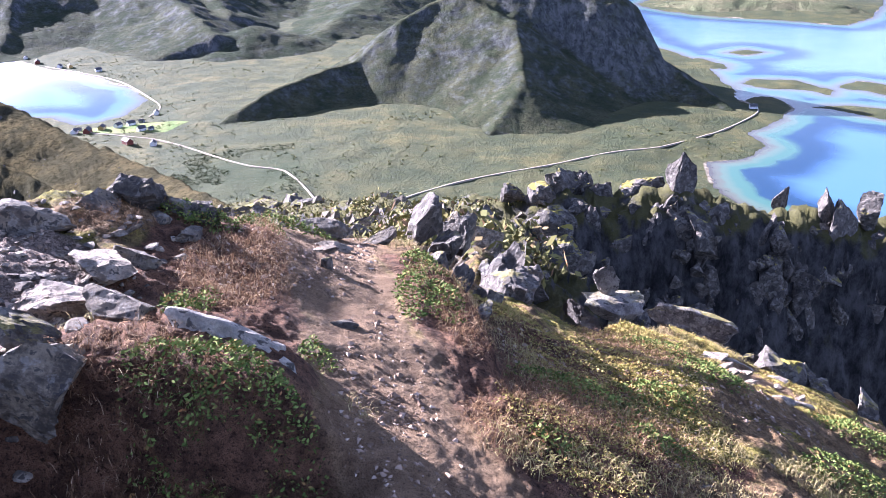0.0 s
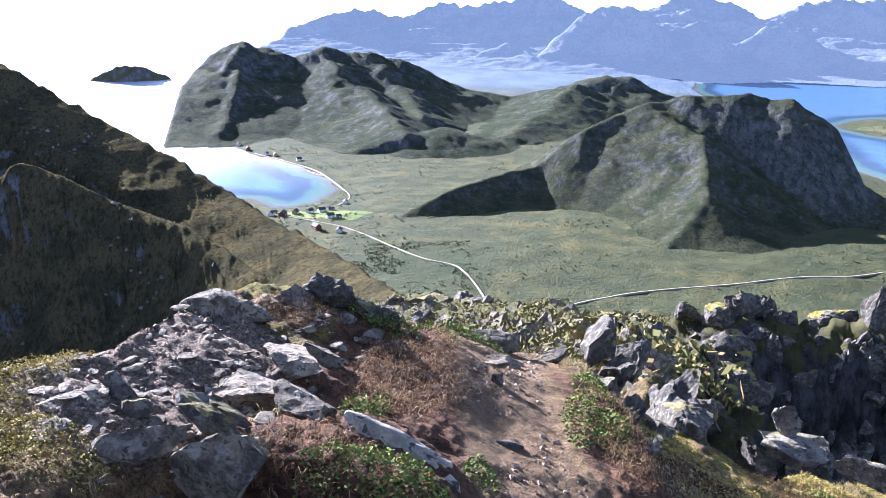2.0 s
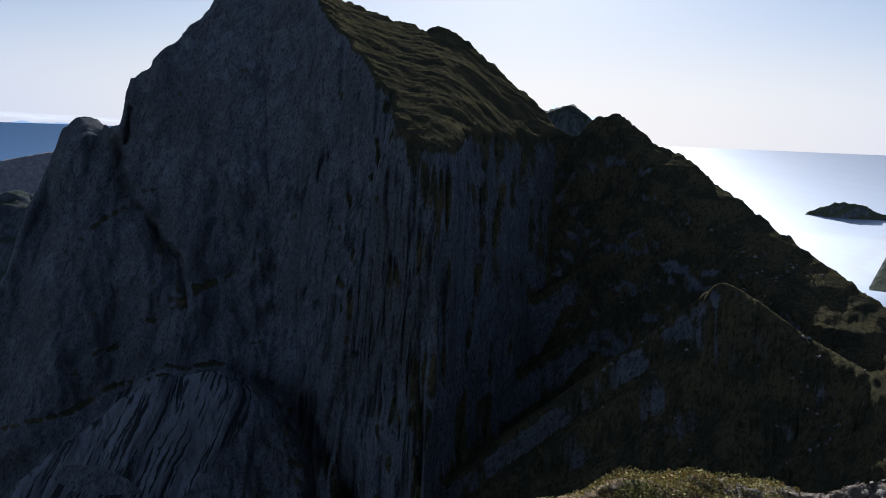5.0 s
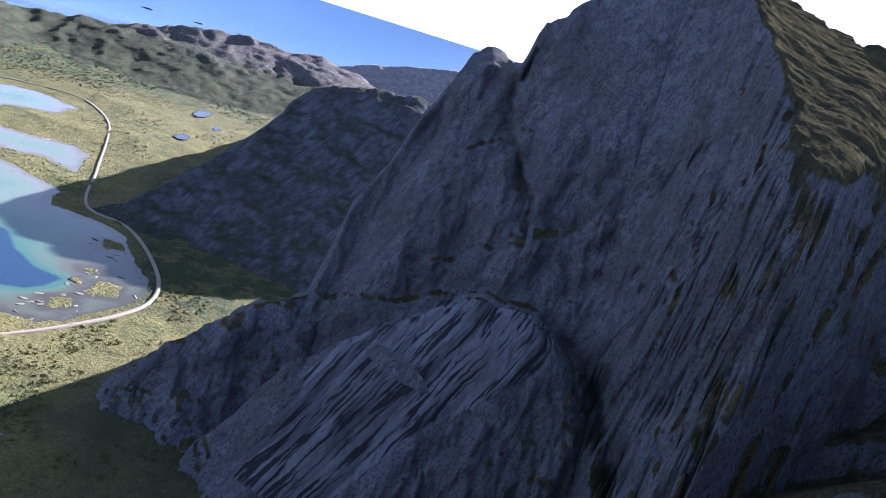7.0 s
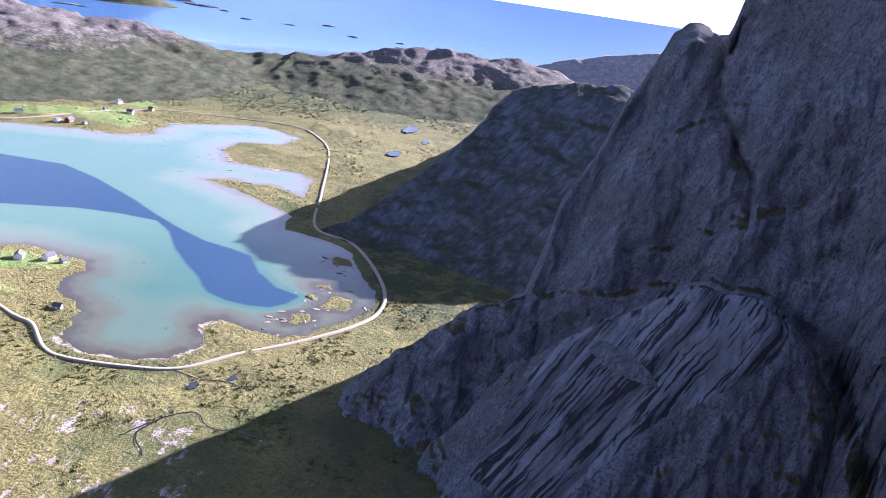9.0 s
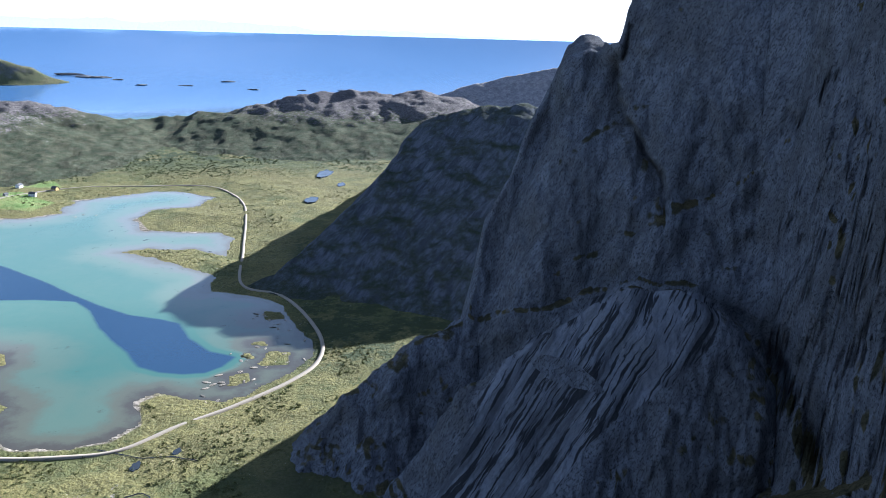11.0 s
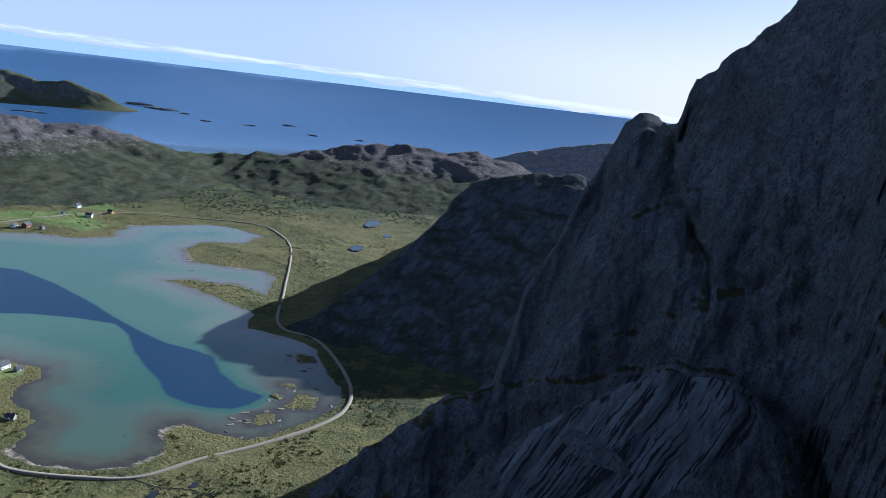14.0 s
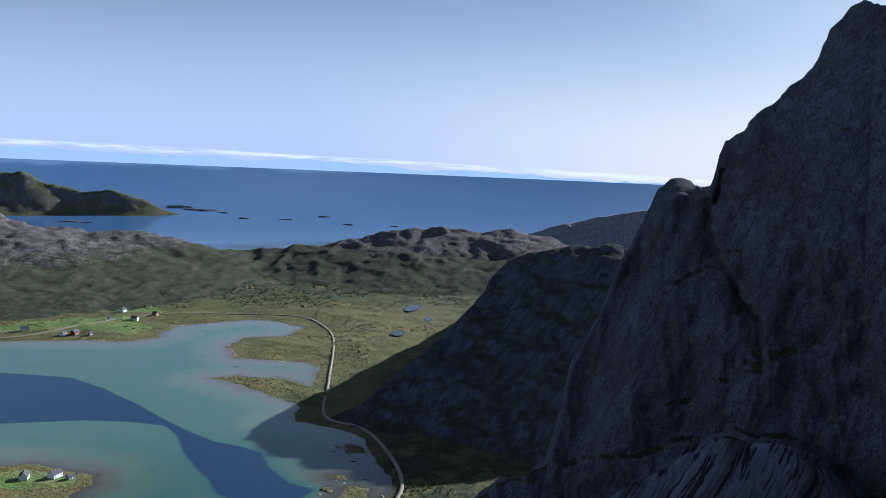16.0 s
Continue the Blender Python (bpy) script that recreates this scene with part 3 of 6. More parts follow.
def mountain(name, az, step, radii, rows, mat, rough, size, label, category="mountain", squash=(1, 1, 1), ridged=True, ease=1, calm=None, second=None, skyline=None, jag=0.0, ribs=None, marks=None, sunk=-6.0, carve=None):
    """A mountain over ridges (rows of crest, back slope and end slope), roughened along its own normals; second: another material and where it lies."""
    a, r = polar(*az, step, radii)
    x, y = xy(a, r)
    z = eased(np.maximum.reduce([row[0](x, y, *row[1:]) if callable(row[0]) else ridge(x, y, *row) for row in rows]), ease)
    if ribs:
        # gullies and spurs worn into the slopes, and a foot that runs out softly into the plain
        q = np.stack([x, y, 0 * x], -1)
        w = np.abs(fbm(q, ribs[1], 6, 0.55)) * 2.0 + 0.5 * np.abs(fbm(q, ribs[1] * 0.4, 5, 0.6, seed=4))
        z = np.where(z > 0, z * (1 + 0.35 * ribs[0] - ribs[0] * w), z)
        foot = ribs[2] if len(ribs) > 2 else 22.0
        z = foot * np.logaddexp(0, z / foot) - 6
    p = np.stack([x, y, z], -1)
    amount = rough * (calm(a, r) if calm else 1.0)
    if ribs:
        amount = amount * soft(z, -3, 14)
    n = normals(p)
    p = p + n * (amount * (fbm(p, size, 7, 0.55, ridged, squash) + 0.35 * fbm(p, size * 0.3, 4, 0.6, False, squash, 3)))[..., None]
    if skyline:
        high = np.interp(a, *zip(*sorted((s[0], s[1]) for s in skyline)))
        high = high + jag * fbm(np.stack([a * 1.0, 0 * a, 0 * a], -1), 1.2, 6, 0.65)
        p[..., 2] = np.minimum(p[..., 2], EYE + np.hypot(p[..., 0], p[..., 1]) * np.tan(np.radians(high)))
    if carve:
        q = p - (0, 0, EYE)
        far = np.linalg.norm(q, axis=-1)
        el = np.degrees(np.arcsin(q[..., 2] / far))
        top = np.interp(a, *zip(*sorted((s[0], s[1]) for s in skyline)))
        p = p + q * (carve(a, el) * soft(top - el, 0.2, 2.2) / far)[..., None]
    keep = np.maximum.reduce([p[:-1, :-1, 2], p[1:, :-1, 2], p[:-1, 1:, 2], p[1:, 1:, 2]]) > (1.5 if ribs else sunk)
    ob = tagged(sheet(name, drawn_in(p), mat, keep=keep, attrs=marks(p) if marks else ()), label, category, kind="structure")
    if second:
        ob.data.materials.append(second[0])
        for extra in second[2:]:
            ob.data.materials.append(extra)
        own = second[1](a, r)[:-1, :-1].reshape(-1)[keep.reshape(-1)]
        ob.data.polygons.foreach_set("material_index", own.astype(np.int32))
    return ob


# the steep peak beside the look-out; its shaded wall, its sunlit shoulders, and the long ridge down to the valley
WALL = (4, 0.7, 2.0, 3.0)
PEAK_CREST = ([(83.1, -3.0, 690, 10, 0.2, 3.0, 3.0), (82.3, -0.7, 695, 8, 0.3, 3.0, 3.0), (81.05, 0.0, 700, 10, 0.3, 3.0, 3.0), (80.0, -0.4, 692, 8, 0.3, 3.0, 3.0), (78.8, -0.6, 680, 8, 0.3, 3.2, 3.0), (78.4, 1.7, 655, *WALL), (78.2, 2.45, 652, *WALL),
               (77.1, 3.1, 655, *WALL), (76.2, 4.5, 660, *WALL), (74.6, 6.0, 668, *WALL), (73.2, 7.3, 678, *WALL), (72.5, 8.9, 680, *WALL), (71.7, 10.3, 680, *WALL),
               (70.9, 11.0, 680, *WALL), (69.3, 10.5, 678, *WALL), (67.5, 9.5, 672, 12, 0.4, 2.3, 2.5), (65.4, 8.4, 665, 10, 0.4, 2.3, 2.5), (63.6, 7.8, 655, 10, 0.4, 2.3, 1.5), (61.7, 7.25, 650, 10, 0.4, 2.3, 1.5),
               (59.2, 6.65, 640, 10, 0.4, 2.3, 1.5), (58.4, 6.95, 635, 10, 0.4, 2.3, 1.5), (57.1, 6.5, 630, 10, 0.4, 2.3, 1.5), (55.5, 5.1, 620, 10, 0.4, 2.3, 1.5),
               (53.5, 3.5, 600, 10, 0.4, 2.3, 1.5), (51.7, 2, 580, 10, 0.4, 2.3, 1.5), (50.4, 0.6, 560, 10, 0.4, 2.3, 1.5), (49.1, -0.2, 545, 6, 0.3, 2.3, 1.1), (48.4, 0.1, 535, 4, 0.3, 2.3, 1.1), (47.3, 1.2, 530, 4, 0.3, 2.3, 1.1),
               (46.2, 1.5, 525, 6, 0.3, 2.3, 1.1), (45.1, 0.9, 515, 6, 0.3, 2.3, 1.1), (43.7, -0.4, 505, 17, 0.33, 2.3, 1.1), (41.8, -1, 490, 22, 0.33, 2.3, 1.1), (39.5, -2.9, 470, 24, 0.33, 2.3, 0.75), (36, -5.25, 440, 26, 0.33, 2.3, 0.75),
               (33, -7.2, 410, 29, 0.33, 2.3, 0.75), (29.7, -9.3, 380, 31, 0.33, 2.3, 0.75), (26, -11.9, 345, 34, 0.33, 1.2, 0.75), (22.8, -14.1, 310, 36, 0.33, 1, 0.75), (19, -16.2, 270, 36, 0.33, 0.9, 0.75), (14.3, -19.2, 215, 36, 0.33, 0.8, 0.75), (10.5, -22, 170, 24, 0.33, 0.8, 0.75)])
BUTTRESS = [(82.3, -0.7, 695, 3, 0.7, 2.0), (83.1, -2.7, 680, 3, 0.7, 2.0), (84.4, -5.8, 660, 3, 0.7, 2.0), (85.6, -9.4, 640, 3, 0.7, 2.0), (87.3, -12.9, 620, 3, 0.7, 1.9), (88.1, -16.9, 600, 3, 0.7, 1.8),
            (88.8, -19.8, 575, 3, 0.7, 1.5), (89.9, -20.4, 565, 3, 0.6, 1.2), (93.1, -22.0, 555, 3, 0.5, 0.9), (97.5, -25.0, 540, 3, 0.4, 0.7)]
SLAB = [(88.3, -24.6, 470, 10, 1.0, 1.5), (85.3, -22.4, 470, 12, 0.9, 1.5), (81.7, -20.0, 472, 14, 0.9, 1.5), (77.7, -17.0, 475, 14, 0.9, 1.55), (73.7, -16.4, 475, 14, 0.9, 1.55), (70.9, -17.3, 470, 12, 0.9, 1.6), (69.0, -20.0, 460, 10, 0.9, 1.7)]
SPUR = [(41.6, -26, 360, 3, 0.5, 2.4), (40.8, -17.5, 354, 3, 0.5, 2.4), (39.8, -11.8, 346, 4, 0.5, 2.4), (39.0, -9.8, 339, 4, 0.4, 2.4), (38.4, -9.3, 335, 4, 0.4, 2.4), (36.2, -10.2, 326, 4, 0.4, 2.4), (33.2, -12.0, 312, 5, 0.4, 2.2), (30.9, -13.1, 298, 5, 0.4, 2.2), (29.3, -13.8, 288, 5, 0.4, 2.0), (27.3, -15.2, 272, 5, 0.4, 2.0), (25.0, -17.0, 252, 5, 0.4, 1.8), (22, -19.5, 225, 5, 0.4, 1.6)]
# gentle slopes that hang below the crest, by azimuth and depth in metres: one right of the arete, one on the tooth
HANGING = [(70.5, 0), (67.5, 45), (65.4, 120), (63.6, 160), (61.7, 215), (59.2, 265), (58.2, 285), (57.1, 240), (55.5, 190), (53.5, 125), (51.7, 75), (50, 15), (49, 0)]
TOOTH = [(83.3, 0), (82.5, 48), (81.3, 60), (80.2, 42), (79.2, 0)]


def hanging(x, y, plan, lean, blur=1.0):
    a, r = np.degrees(np.arctan2(-x, y)), np.hypot(x, y)
    rows = sorted((c[0], c[1], c[2]) for c in PEAK_CREST)
    el = sum(np.interp(a + k, [c[0] for c in rows], [c[1] for c in rows]) for k in blur * np.array([-1.6, -0.8, 0, 0.8, 1.6])) / 5
    far = np.interp(a, [c[0] for c in rows], [c[2] for c in rows])
    wide = np.interp(a, *zip(*sorted(plan)))
    wide = np.where(wide > 3, np.maximum(wide * (1 + 0.25 * blur * fbm(np.stack([a, r * 0.03, 0 * a], -1), 2.2, 5, 0.6)), 3.1), wide)
    d = far - r
    return np.where((wide > 3) & (d > -5), EYE + far * np.tan(np.radians(el)) - lean * np.clip(d, 0, wide) - 2.3 * np.maximum(d - wide, 0), -1e4)


SLAB_AREA = [(90.9, -32.5), (89.1, -29.2), (87.2, -24.4), (85.2, -21.8), (82.2, -19.8), (79.5, -17.7), (77.7, -16.7), (75.9, -16.8), (73.5, -16.5), (71.4, -17.0), (70.4, -17.8), (71.1, -20.1), (73.4, -23.1), (76.8, -25.6), (79.0, -27.9), (81.7, -31.5), (85.3, -34.5)]
SCAR = [(83.6, -22.5), (82.8, -21.8), (80.5, -22.1), (78.6, -23.3), (77.9, -24.1), (80.2, -23.9), (82.2, -23.5)]
# by elevation: the cleft behind the tooth and the gully beside the slab; by azimuth: the ledges, turf-grown
CLEFT = [(-13, 74.6), (-11, 74.73), (-9.4, 75.3), (-7.7, 76.3), (-6.3, 77.4), (-5.4, 78.3), (-4.5, 78.55), (-2.2, 78.8), (0, 78.6)]
GULLY = [(-30, 61), (-26.2, 62.9), (-22.4, 65.1), (-20.0, 66.8), (-18.4, 68.9), (-17.0, 71.1), (-15.5, 72.5)]
LEDGES = [([(71.5, -16.0), (77.7, -16.5), (82.6, -18.7), (88.3, -19.7)], 9.0), ([(64.1, 0.7), (65.8, -2.6), (67.9, -6.5), (70.6, -9.3), (74.4, -11.5), (79.3, -14.5), (83, -16.5)], 7.0),
          ([(75, -4.0), (78.5, -5.2), (82, -8.4), (86, -10.6)], 4.0), ([(68, 1.5), (72, 3.6), (76, 1.2)], 4.0)]


def peak_carve(a, el):
    """How far the wall stands back, in metres: cleft, gully and ledges."""
    wave = np.stack([a, el, 0 * a], -1)
    off = a - np.interp(el, *zip(*CLEFT)) + 0.5 * fbm(wave, 1.2, 5)
    back = np.where(off > -0.25, 24 * soft(off, -0.2, 0.1) * np.exp(-np.maximum(off, 0) / 2.4), 0) * soft(el, -13.5, -10.5)
    off = a - np.interp(el, *zip(*GULLY)) + 0.8 * fbm(wave + 9, 2.0, 5)
    back = back + 12 * np.exp(-(off / 0.9) ** 2) * soft(el, -15, -18)
    for line, deep in LEDGES:
        az = [p[0] for p in line]
        over = el - np.interp(a, *zip(*line)) + 0.7 * fbm(wave + deep, 2.2, 5)
        back = back + deep * soft(over, -0.1, 0.25) * np.exp(-np.maximum(over, 0) / 5.0) * soft(a, az[0] - 0.5, az[0] + 2) * (1 - soft(a, az[-1] - 2, az[-1] + 0.5))
    plain_rock = 1 - soft(within(a, el, *np.array(SLAB_AREA, float).T), -2.5, 0.5)
    return back + 22.0 * plain_rock * soft(a, 54, 62) * fbm(wave * (1, 0.45, 1) + 3, 4.0, 5, 0.55) * soft(-el, -1, 6) + 5.0 * fbm(wave, 5.0, 6, 0.6) + 1.4 * fbm(wave * (1.6, 0.8, 1), 0.9, 5, 0.65, True)


def peak_marks(p):
    """Where the worn slab lies on the wall, with its dark scar, and where turf grows on the ledges."""
    az = np.degrees(np.arctan2(-p[..., 0], p[..., 1]))
    el = np.degrees(np.arctan2(p[..., 2] - EYE, np.hypot(p[..., 0], p[..., 1])))
    worn = soft(within(az, el, *np.array(SLAB_AREA, float).T), -0.7, 1.0)
    turf = np.zeros(az.shape)
    for line, deep in LEDGES:
        turf = np.maximum(turf, (1 - soft(np.abs(el - np.interp(az, *zip(*line)) - 0.3), 0.3, 1.4)) * soft(az, line[0][0] - 1, line[0][0]) * (1 - soft(az, line[-1][0], line[-1][0] + 1)))
    turf = np.maximum(turf, 4.6 * soft(-az, -68, -60))
    turf = turf - 1.4 * soft(az, 66, 70) - 3.0 * soft(az, 79, 79.5) * soft(el, -6, -4)
    return [("slab", worn * (1 - 1.6 * soft(within(az, el, *np.array(SCAR, float).T), -0.1, 0.2))), ("turf", turf)]


mountain("dark_peak", (-5, 112), 0.13, np.concatenate([np.geomspace(110, 330, 120)[:-1], np.linspace(330, 720, 330)[:-1], np.linspace(720, 1100, 50)]),
         [(PEAK_CREST, 0.75), (BUTTRESS, 2.4), (SLAB, 2.0), (SPUR, 0.9, 3.5), (hanging, HANGING, 0.31), (hanging, TOOTH, 0.24, 0.15)], PEAK, 8.0, 70, "steep dark gneiss peak with a shaded wall and mossy ridge", squash=(1, 1, 0.5), ease=2, carve=peak_carve,
         calm=lambda a, r: np.clip((r - 20) / 480, 0.2, 1) * (0.32 + 0.68 * soft(a, 64, 69)) * (1 - 0.7 * soft(a, 78.8, 79.6) * soft(r, 570, 600)) * (1 - 0.6 * soft(a, 66, 70) * (1 - soft(a, 86, 90)) * (1 - soft(r, 455, 485))), marks=peak_marks,
         skyline=[(120, -30), (104, -30), (97.5, -25), (93.1, -21.6), (89.9, -20.3), (88.8, -19.7), (88.1, -16.8), (87.3, -12.7), (85.6, -9.3), (84.4, -5.7)] + [s for s in PEAK_CREST if s[0] < 83.5] + [(5, -30), (-10, -40)], jag=0.45)

# the shaded hill behind the peak
DHILL = [(72, -7.5, 1300), (76, -6.0, 1250), (79, -5.0, 1205), (82.4, -4.35, 1185), (84.0, -4.6, 1200), (85.0, -4.4, 1205), (87.6, -4.7, 1215), (90.3, -5.3, 1215), (92.1, -6.3, 1200), (93.3, -7.5, 1185), (93.6, -8.4, 1175), (94.7, -9.8, 1160),
         (97.4, -12.5, 1115), (99.8, -14.7, 1055), (102.2, -16.6, 1000)]
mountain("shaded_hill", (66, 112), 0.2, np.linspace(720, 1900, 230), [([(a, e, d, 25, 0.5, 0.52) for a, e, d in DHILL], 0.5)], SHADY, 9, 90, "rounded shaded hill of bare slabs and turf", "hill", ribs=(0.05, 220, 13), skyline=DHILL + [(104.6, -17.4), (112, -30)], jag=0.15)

# the bald hills that close the bay, and the next ones out
mountain("rocky_hills", (82, 160), 0.2, np.geomspace(1480, 3400, 200),
         [(crest([(150, -3.5), (126.4, -3.65), (123.3, -4.15), (120.0, -4.7), (115.9, -5.0), (113.0, -6.1), (109.7, -6.0), (106.6, -5.45), (103.5, -5.1), (100.0, -4.4), (96.5, -4.1), (93.8, -4.4), (91.9, -3.9), (90.0, -4.2), (88.4, -5.0), (84, -6)], (2300, 2450), (100, 0.25, 0.2)), 0.5)],
         ROCKY, 8.0, 85, "low hills of bald pinkish rock and dark scrub", "hill", squash=(0.45, 1, 2.2), ribs=(0.18, 360, 16))
mountain("outer_hills", (74, 96), 0.25, np.geomspace(2800, 4200, 80), [(crest([(92, -5), (90.0, -4.15), (87.7, -3.3), (86.3, -3.0), (83.4, -2.35), (80, -2.2), (75, -3)], (3300, 3400), (100, 0.3, 0.4)), 0.5)], OUTER_ROCK, 10, 130, "distant rocky coastal hills", "hill")
mountain("headland", (112, 150), 0.2, np.geomspace(3500, 6500, 90), [(crest([(150, 0.0), (135, -0.3), (126.2, -0.95), (123.9, -1.25), (122.2, -1.85), (120.6, -2.3), (118.2, -2.15), (116.7, -2.8), (115.9, -3.9)], (4700, 4500), (40, 0.8, 0.5)), 0.6)],
         HEADLAND, 8, 120, "cliff-edged headland in the sea", "headland", ribs=(0.14, 300, 20))

mountain("sound_island", (-31, -12), 0.15, np.geomspace(2150, 3000, 70), [(crest([(-13.5, -7.6), (-15.5, -7.0), (-17.2, -6.5), (-19.9, -6.0), (-22.2, -6.1), (-25.5, -6.25), (-27.5, -6.9), (-30, -7.2)], (2520, 2520), (60, 0.12, 0.28)), 0.3)], HEADLAND, 6, 60, "low grassy island in the sound", "island")

# the lone mountain in the valley
LONE = [(14.4, -14.3, 1170), (12.8, -13.0, 1200), (10.4, -11.6, 1240), (7.6, -10.6, 1290), (4.5, -9.9, 1340), (1.15, -7.2, 1400), (-1.05, -6.15, 1430), (-2.8, -5.2, 1450), (-4.6, -4.65, 1460), (-8.8, -4.45, 1460),
        (-10.3, -4.65, 1455), (-11.5, -4.5, 1450), (-12.9, -5.4, 1430), (-14.3, -6.7, 1410), (-15.5, -8.6, 1390), (-16.4, -10.2, 1370), (-18.3, -11.2, 1320), (-21.5, -13.3, 1260)]
RIB = [(-2.8, -5.2, 1450, 3, 0.6, 0.6), (-6.6, -7.6, 1330, 3, 0.6, 0.6), (-7.2, -11.4, 1180, 3, 0.5, 0.5), (-4.8, -15.2, 1060, 3, 0.4, 0.4)]
mountain("lone_mountain", (-32, 22), 0.15, np.geomspace(880, 2100, 260), [([(a, e, d, 30, 0.75, 0.62 if a > -5 else 0.98) for a, e, d in LONE], 1.5), (RIB, 0.62)], HILL, 1.8, 50, "lone green and grey mountain in the valley, half in shade", squash=(1, 1, 0.6), skyline=LONE + [(15.5, -17), (20, -30), (-24, -16), (-28, -30)], jag=0.12, ease=6, ridged=False, ribs=(0.06, 170, 18))

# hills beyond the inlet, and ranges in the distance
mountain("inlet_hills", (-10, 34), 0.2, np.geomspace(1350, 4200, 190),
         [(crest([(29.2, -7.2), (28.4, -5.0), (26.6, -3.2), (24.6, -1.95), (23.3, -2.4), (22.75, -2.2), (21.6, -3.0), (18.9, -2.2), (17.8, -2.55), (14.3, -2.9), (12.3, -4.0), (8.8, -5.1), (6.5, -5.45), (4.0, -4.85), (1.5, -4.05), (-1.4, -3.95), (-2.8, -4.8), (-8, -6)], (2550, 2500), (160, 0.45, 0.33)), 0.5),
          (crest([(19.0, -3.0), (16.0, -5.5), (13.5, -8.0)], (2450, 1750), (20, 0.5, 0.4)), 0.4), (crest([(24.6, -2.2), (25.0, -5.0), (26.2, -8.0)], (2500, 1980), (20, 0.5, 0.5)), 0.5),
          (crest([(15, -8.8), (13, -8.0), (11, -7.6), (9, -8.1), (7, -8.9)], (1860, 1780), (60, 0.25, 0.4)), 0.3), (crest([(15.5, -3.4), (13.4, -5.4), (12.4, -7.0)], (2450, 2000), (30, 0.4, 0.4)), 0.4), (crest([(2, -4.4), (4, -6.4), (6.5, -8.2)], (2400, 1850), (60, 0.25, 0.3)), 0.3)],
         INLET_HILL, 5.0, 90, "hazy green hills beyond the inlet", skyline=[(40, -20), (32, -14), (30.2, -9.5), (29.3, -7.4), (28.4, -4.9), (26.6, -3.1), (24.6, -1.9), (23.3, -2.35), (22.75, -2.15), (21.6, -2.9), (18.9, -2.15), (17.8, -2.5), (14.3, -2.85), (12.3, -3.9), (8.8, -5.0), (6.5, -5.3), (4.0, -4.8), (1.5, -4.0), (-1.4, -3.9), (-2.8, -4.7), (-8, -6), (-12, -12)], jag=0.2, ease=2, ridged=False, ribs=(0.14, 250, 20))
mountain("island", (28, 36), 0.1, np.geomspace(3500, 4300, 60), [(crest([(33.3, -4.5), (32.7, -3.9), (31.8, -3.55), (30.9, -3.7), (30.0, -4.0), (29.7, -4.5)], (3850, 3850), (30, 0.5, 0.6)), 0.6)], HEADLAND, 20, 90, "small rocky island in the bright sea", "island")
mountain("far_ridge", (-24, 19), 0.15, np.geomspace(2950, 6500, 110), [(crest([(19, -4.6), (14, -4.2), (12, -4), (9.7, -3.25), (6.7, -1.9), (4.8, -3.1), (3.8, -2.0), (1.7, -0.05), (0.4, 0.42), (-1.4, 0.3), (-2.8, -0.5), (-5.8, -0.35), (-7.9, -2.1), (-9.6, -0.8), (-14, -1.5), (-20, -2)], (5000, 5000), (420, 0.6, 0.22)), 0.6)], HAZED_FAR, 16, 260, "blue jagged mountains across the sound", skyline=[(19, -5.2), (17, -4.6), (12, -3.9), (9.7, -3.25), (6.7, -1.9), (4.8, -3.1), (3.8, -2.0), (1.7, -0.05), (0.4, 0.42), (-1.4, 0.3), (-2.8, -0.5), (-5.8, -0.35), (-7.9, -2.1), (-9.6, -0.8), (-14, -1.5), (-20, -2)], jag=0.35, ribs=(0.6, 1100, 50))
mountain("far_range", (-40, 26), 0.1, np.geomspace(4000, 10000, 110), [(crest([(23.5, -2.6), (22.6, -2.2), (20.4, -0.9), (18.2, 0.22), (16.6, 0.0), (14.7, 0.15), (12.6, 0.58), (10.2, 0.4), (8.7, 0.3), (6.1, 0.85), (5.0, 1.12), (3.6, 0.93), (2.1, 0.5), (-1.7, 0.87), (-2.7, 1.15), (-3.8, 1.47), (-5.0, 1.04), (-7.6, 0.7), (-9.4, 0.7), (-16, 1.0), (-25, 0.4), (-40, 0.8)], (8000, 8000), (180, 1.0, 0.11)), 0.6)], HAZED_FAR, 18, 300, "pale blue alpine range on the skyline", skyline=[(40, -9), (27, -9), (24.5, -5.5), (23.6, -2.8), (22.6, -2.2), (20.4, -0.9), (18.2, 0.22), (16.6, 0.0), (14.7, 0.15), (12.6, 0.58), (10.2, 0.4), (8.7, 0.3), (6.1, 0.85), (5.0, 1.12), (3.6, 0.93), (2.1, 0.5), (-1.7, 0.87), (-2.7, 1.15), (-3.8, 1.47), (-5.0, 1.04), (-7.6, 0.7), (-9.4, 0.7), (-16, 1.0), (-25, 0.4), (-40, 0.8)], jag=0.4, ribs=(0.6, 1500, 60))
mountain("far_peak", (44, 56), 0.1, np.geomspace(1300, 2600, 70), [(crest([(54, 1.0), (51.7, 1.8), (50.55, 1.55), (50.0, 1.95), (49.25, 2.2), (48.45, 1.45), (47.7, 1.0), (46, -0.5)], (1900, 1900), (10, 1.0, 0.9)), 0.8)], HILL, 14, 120, "blue-grey pointed peak behind the ridge")
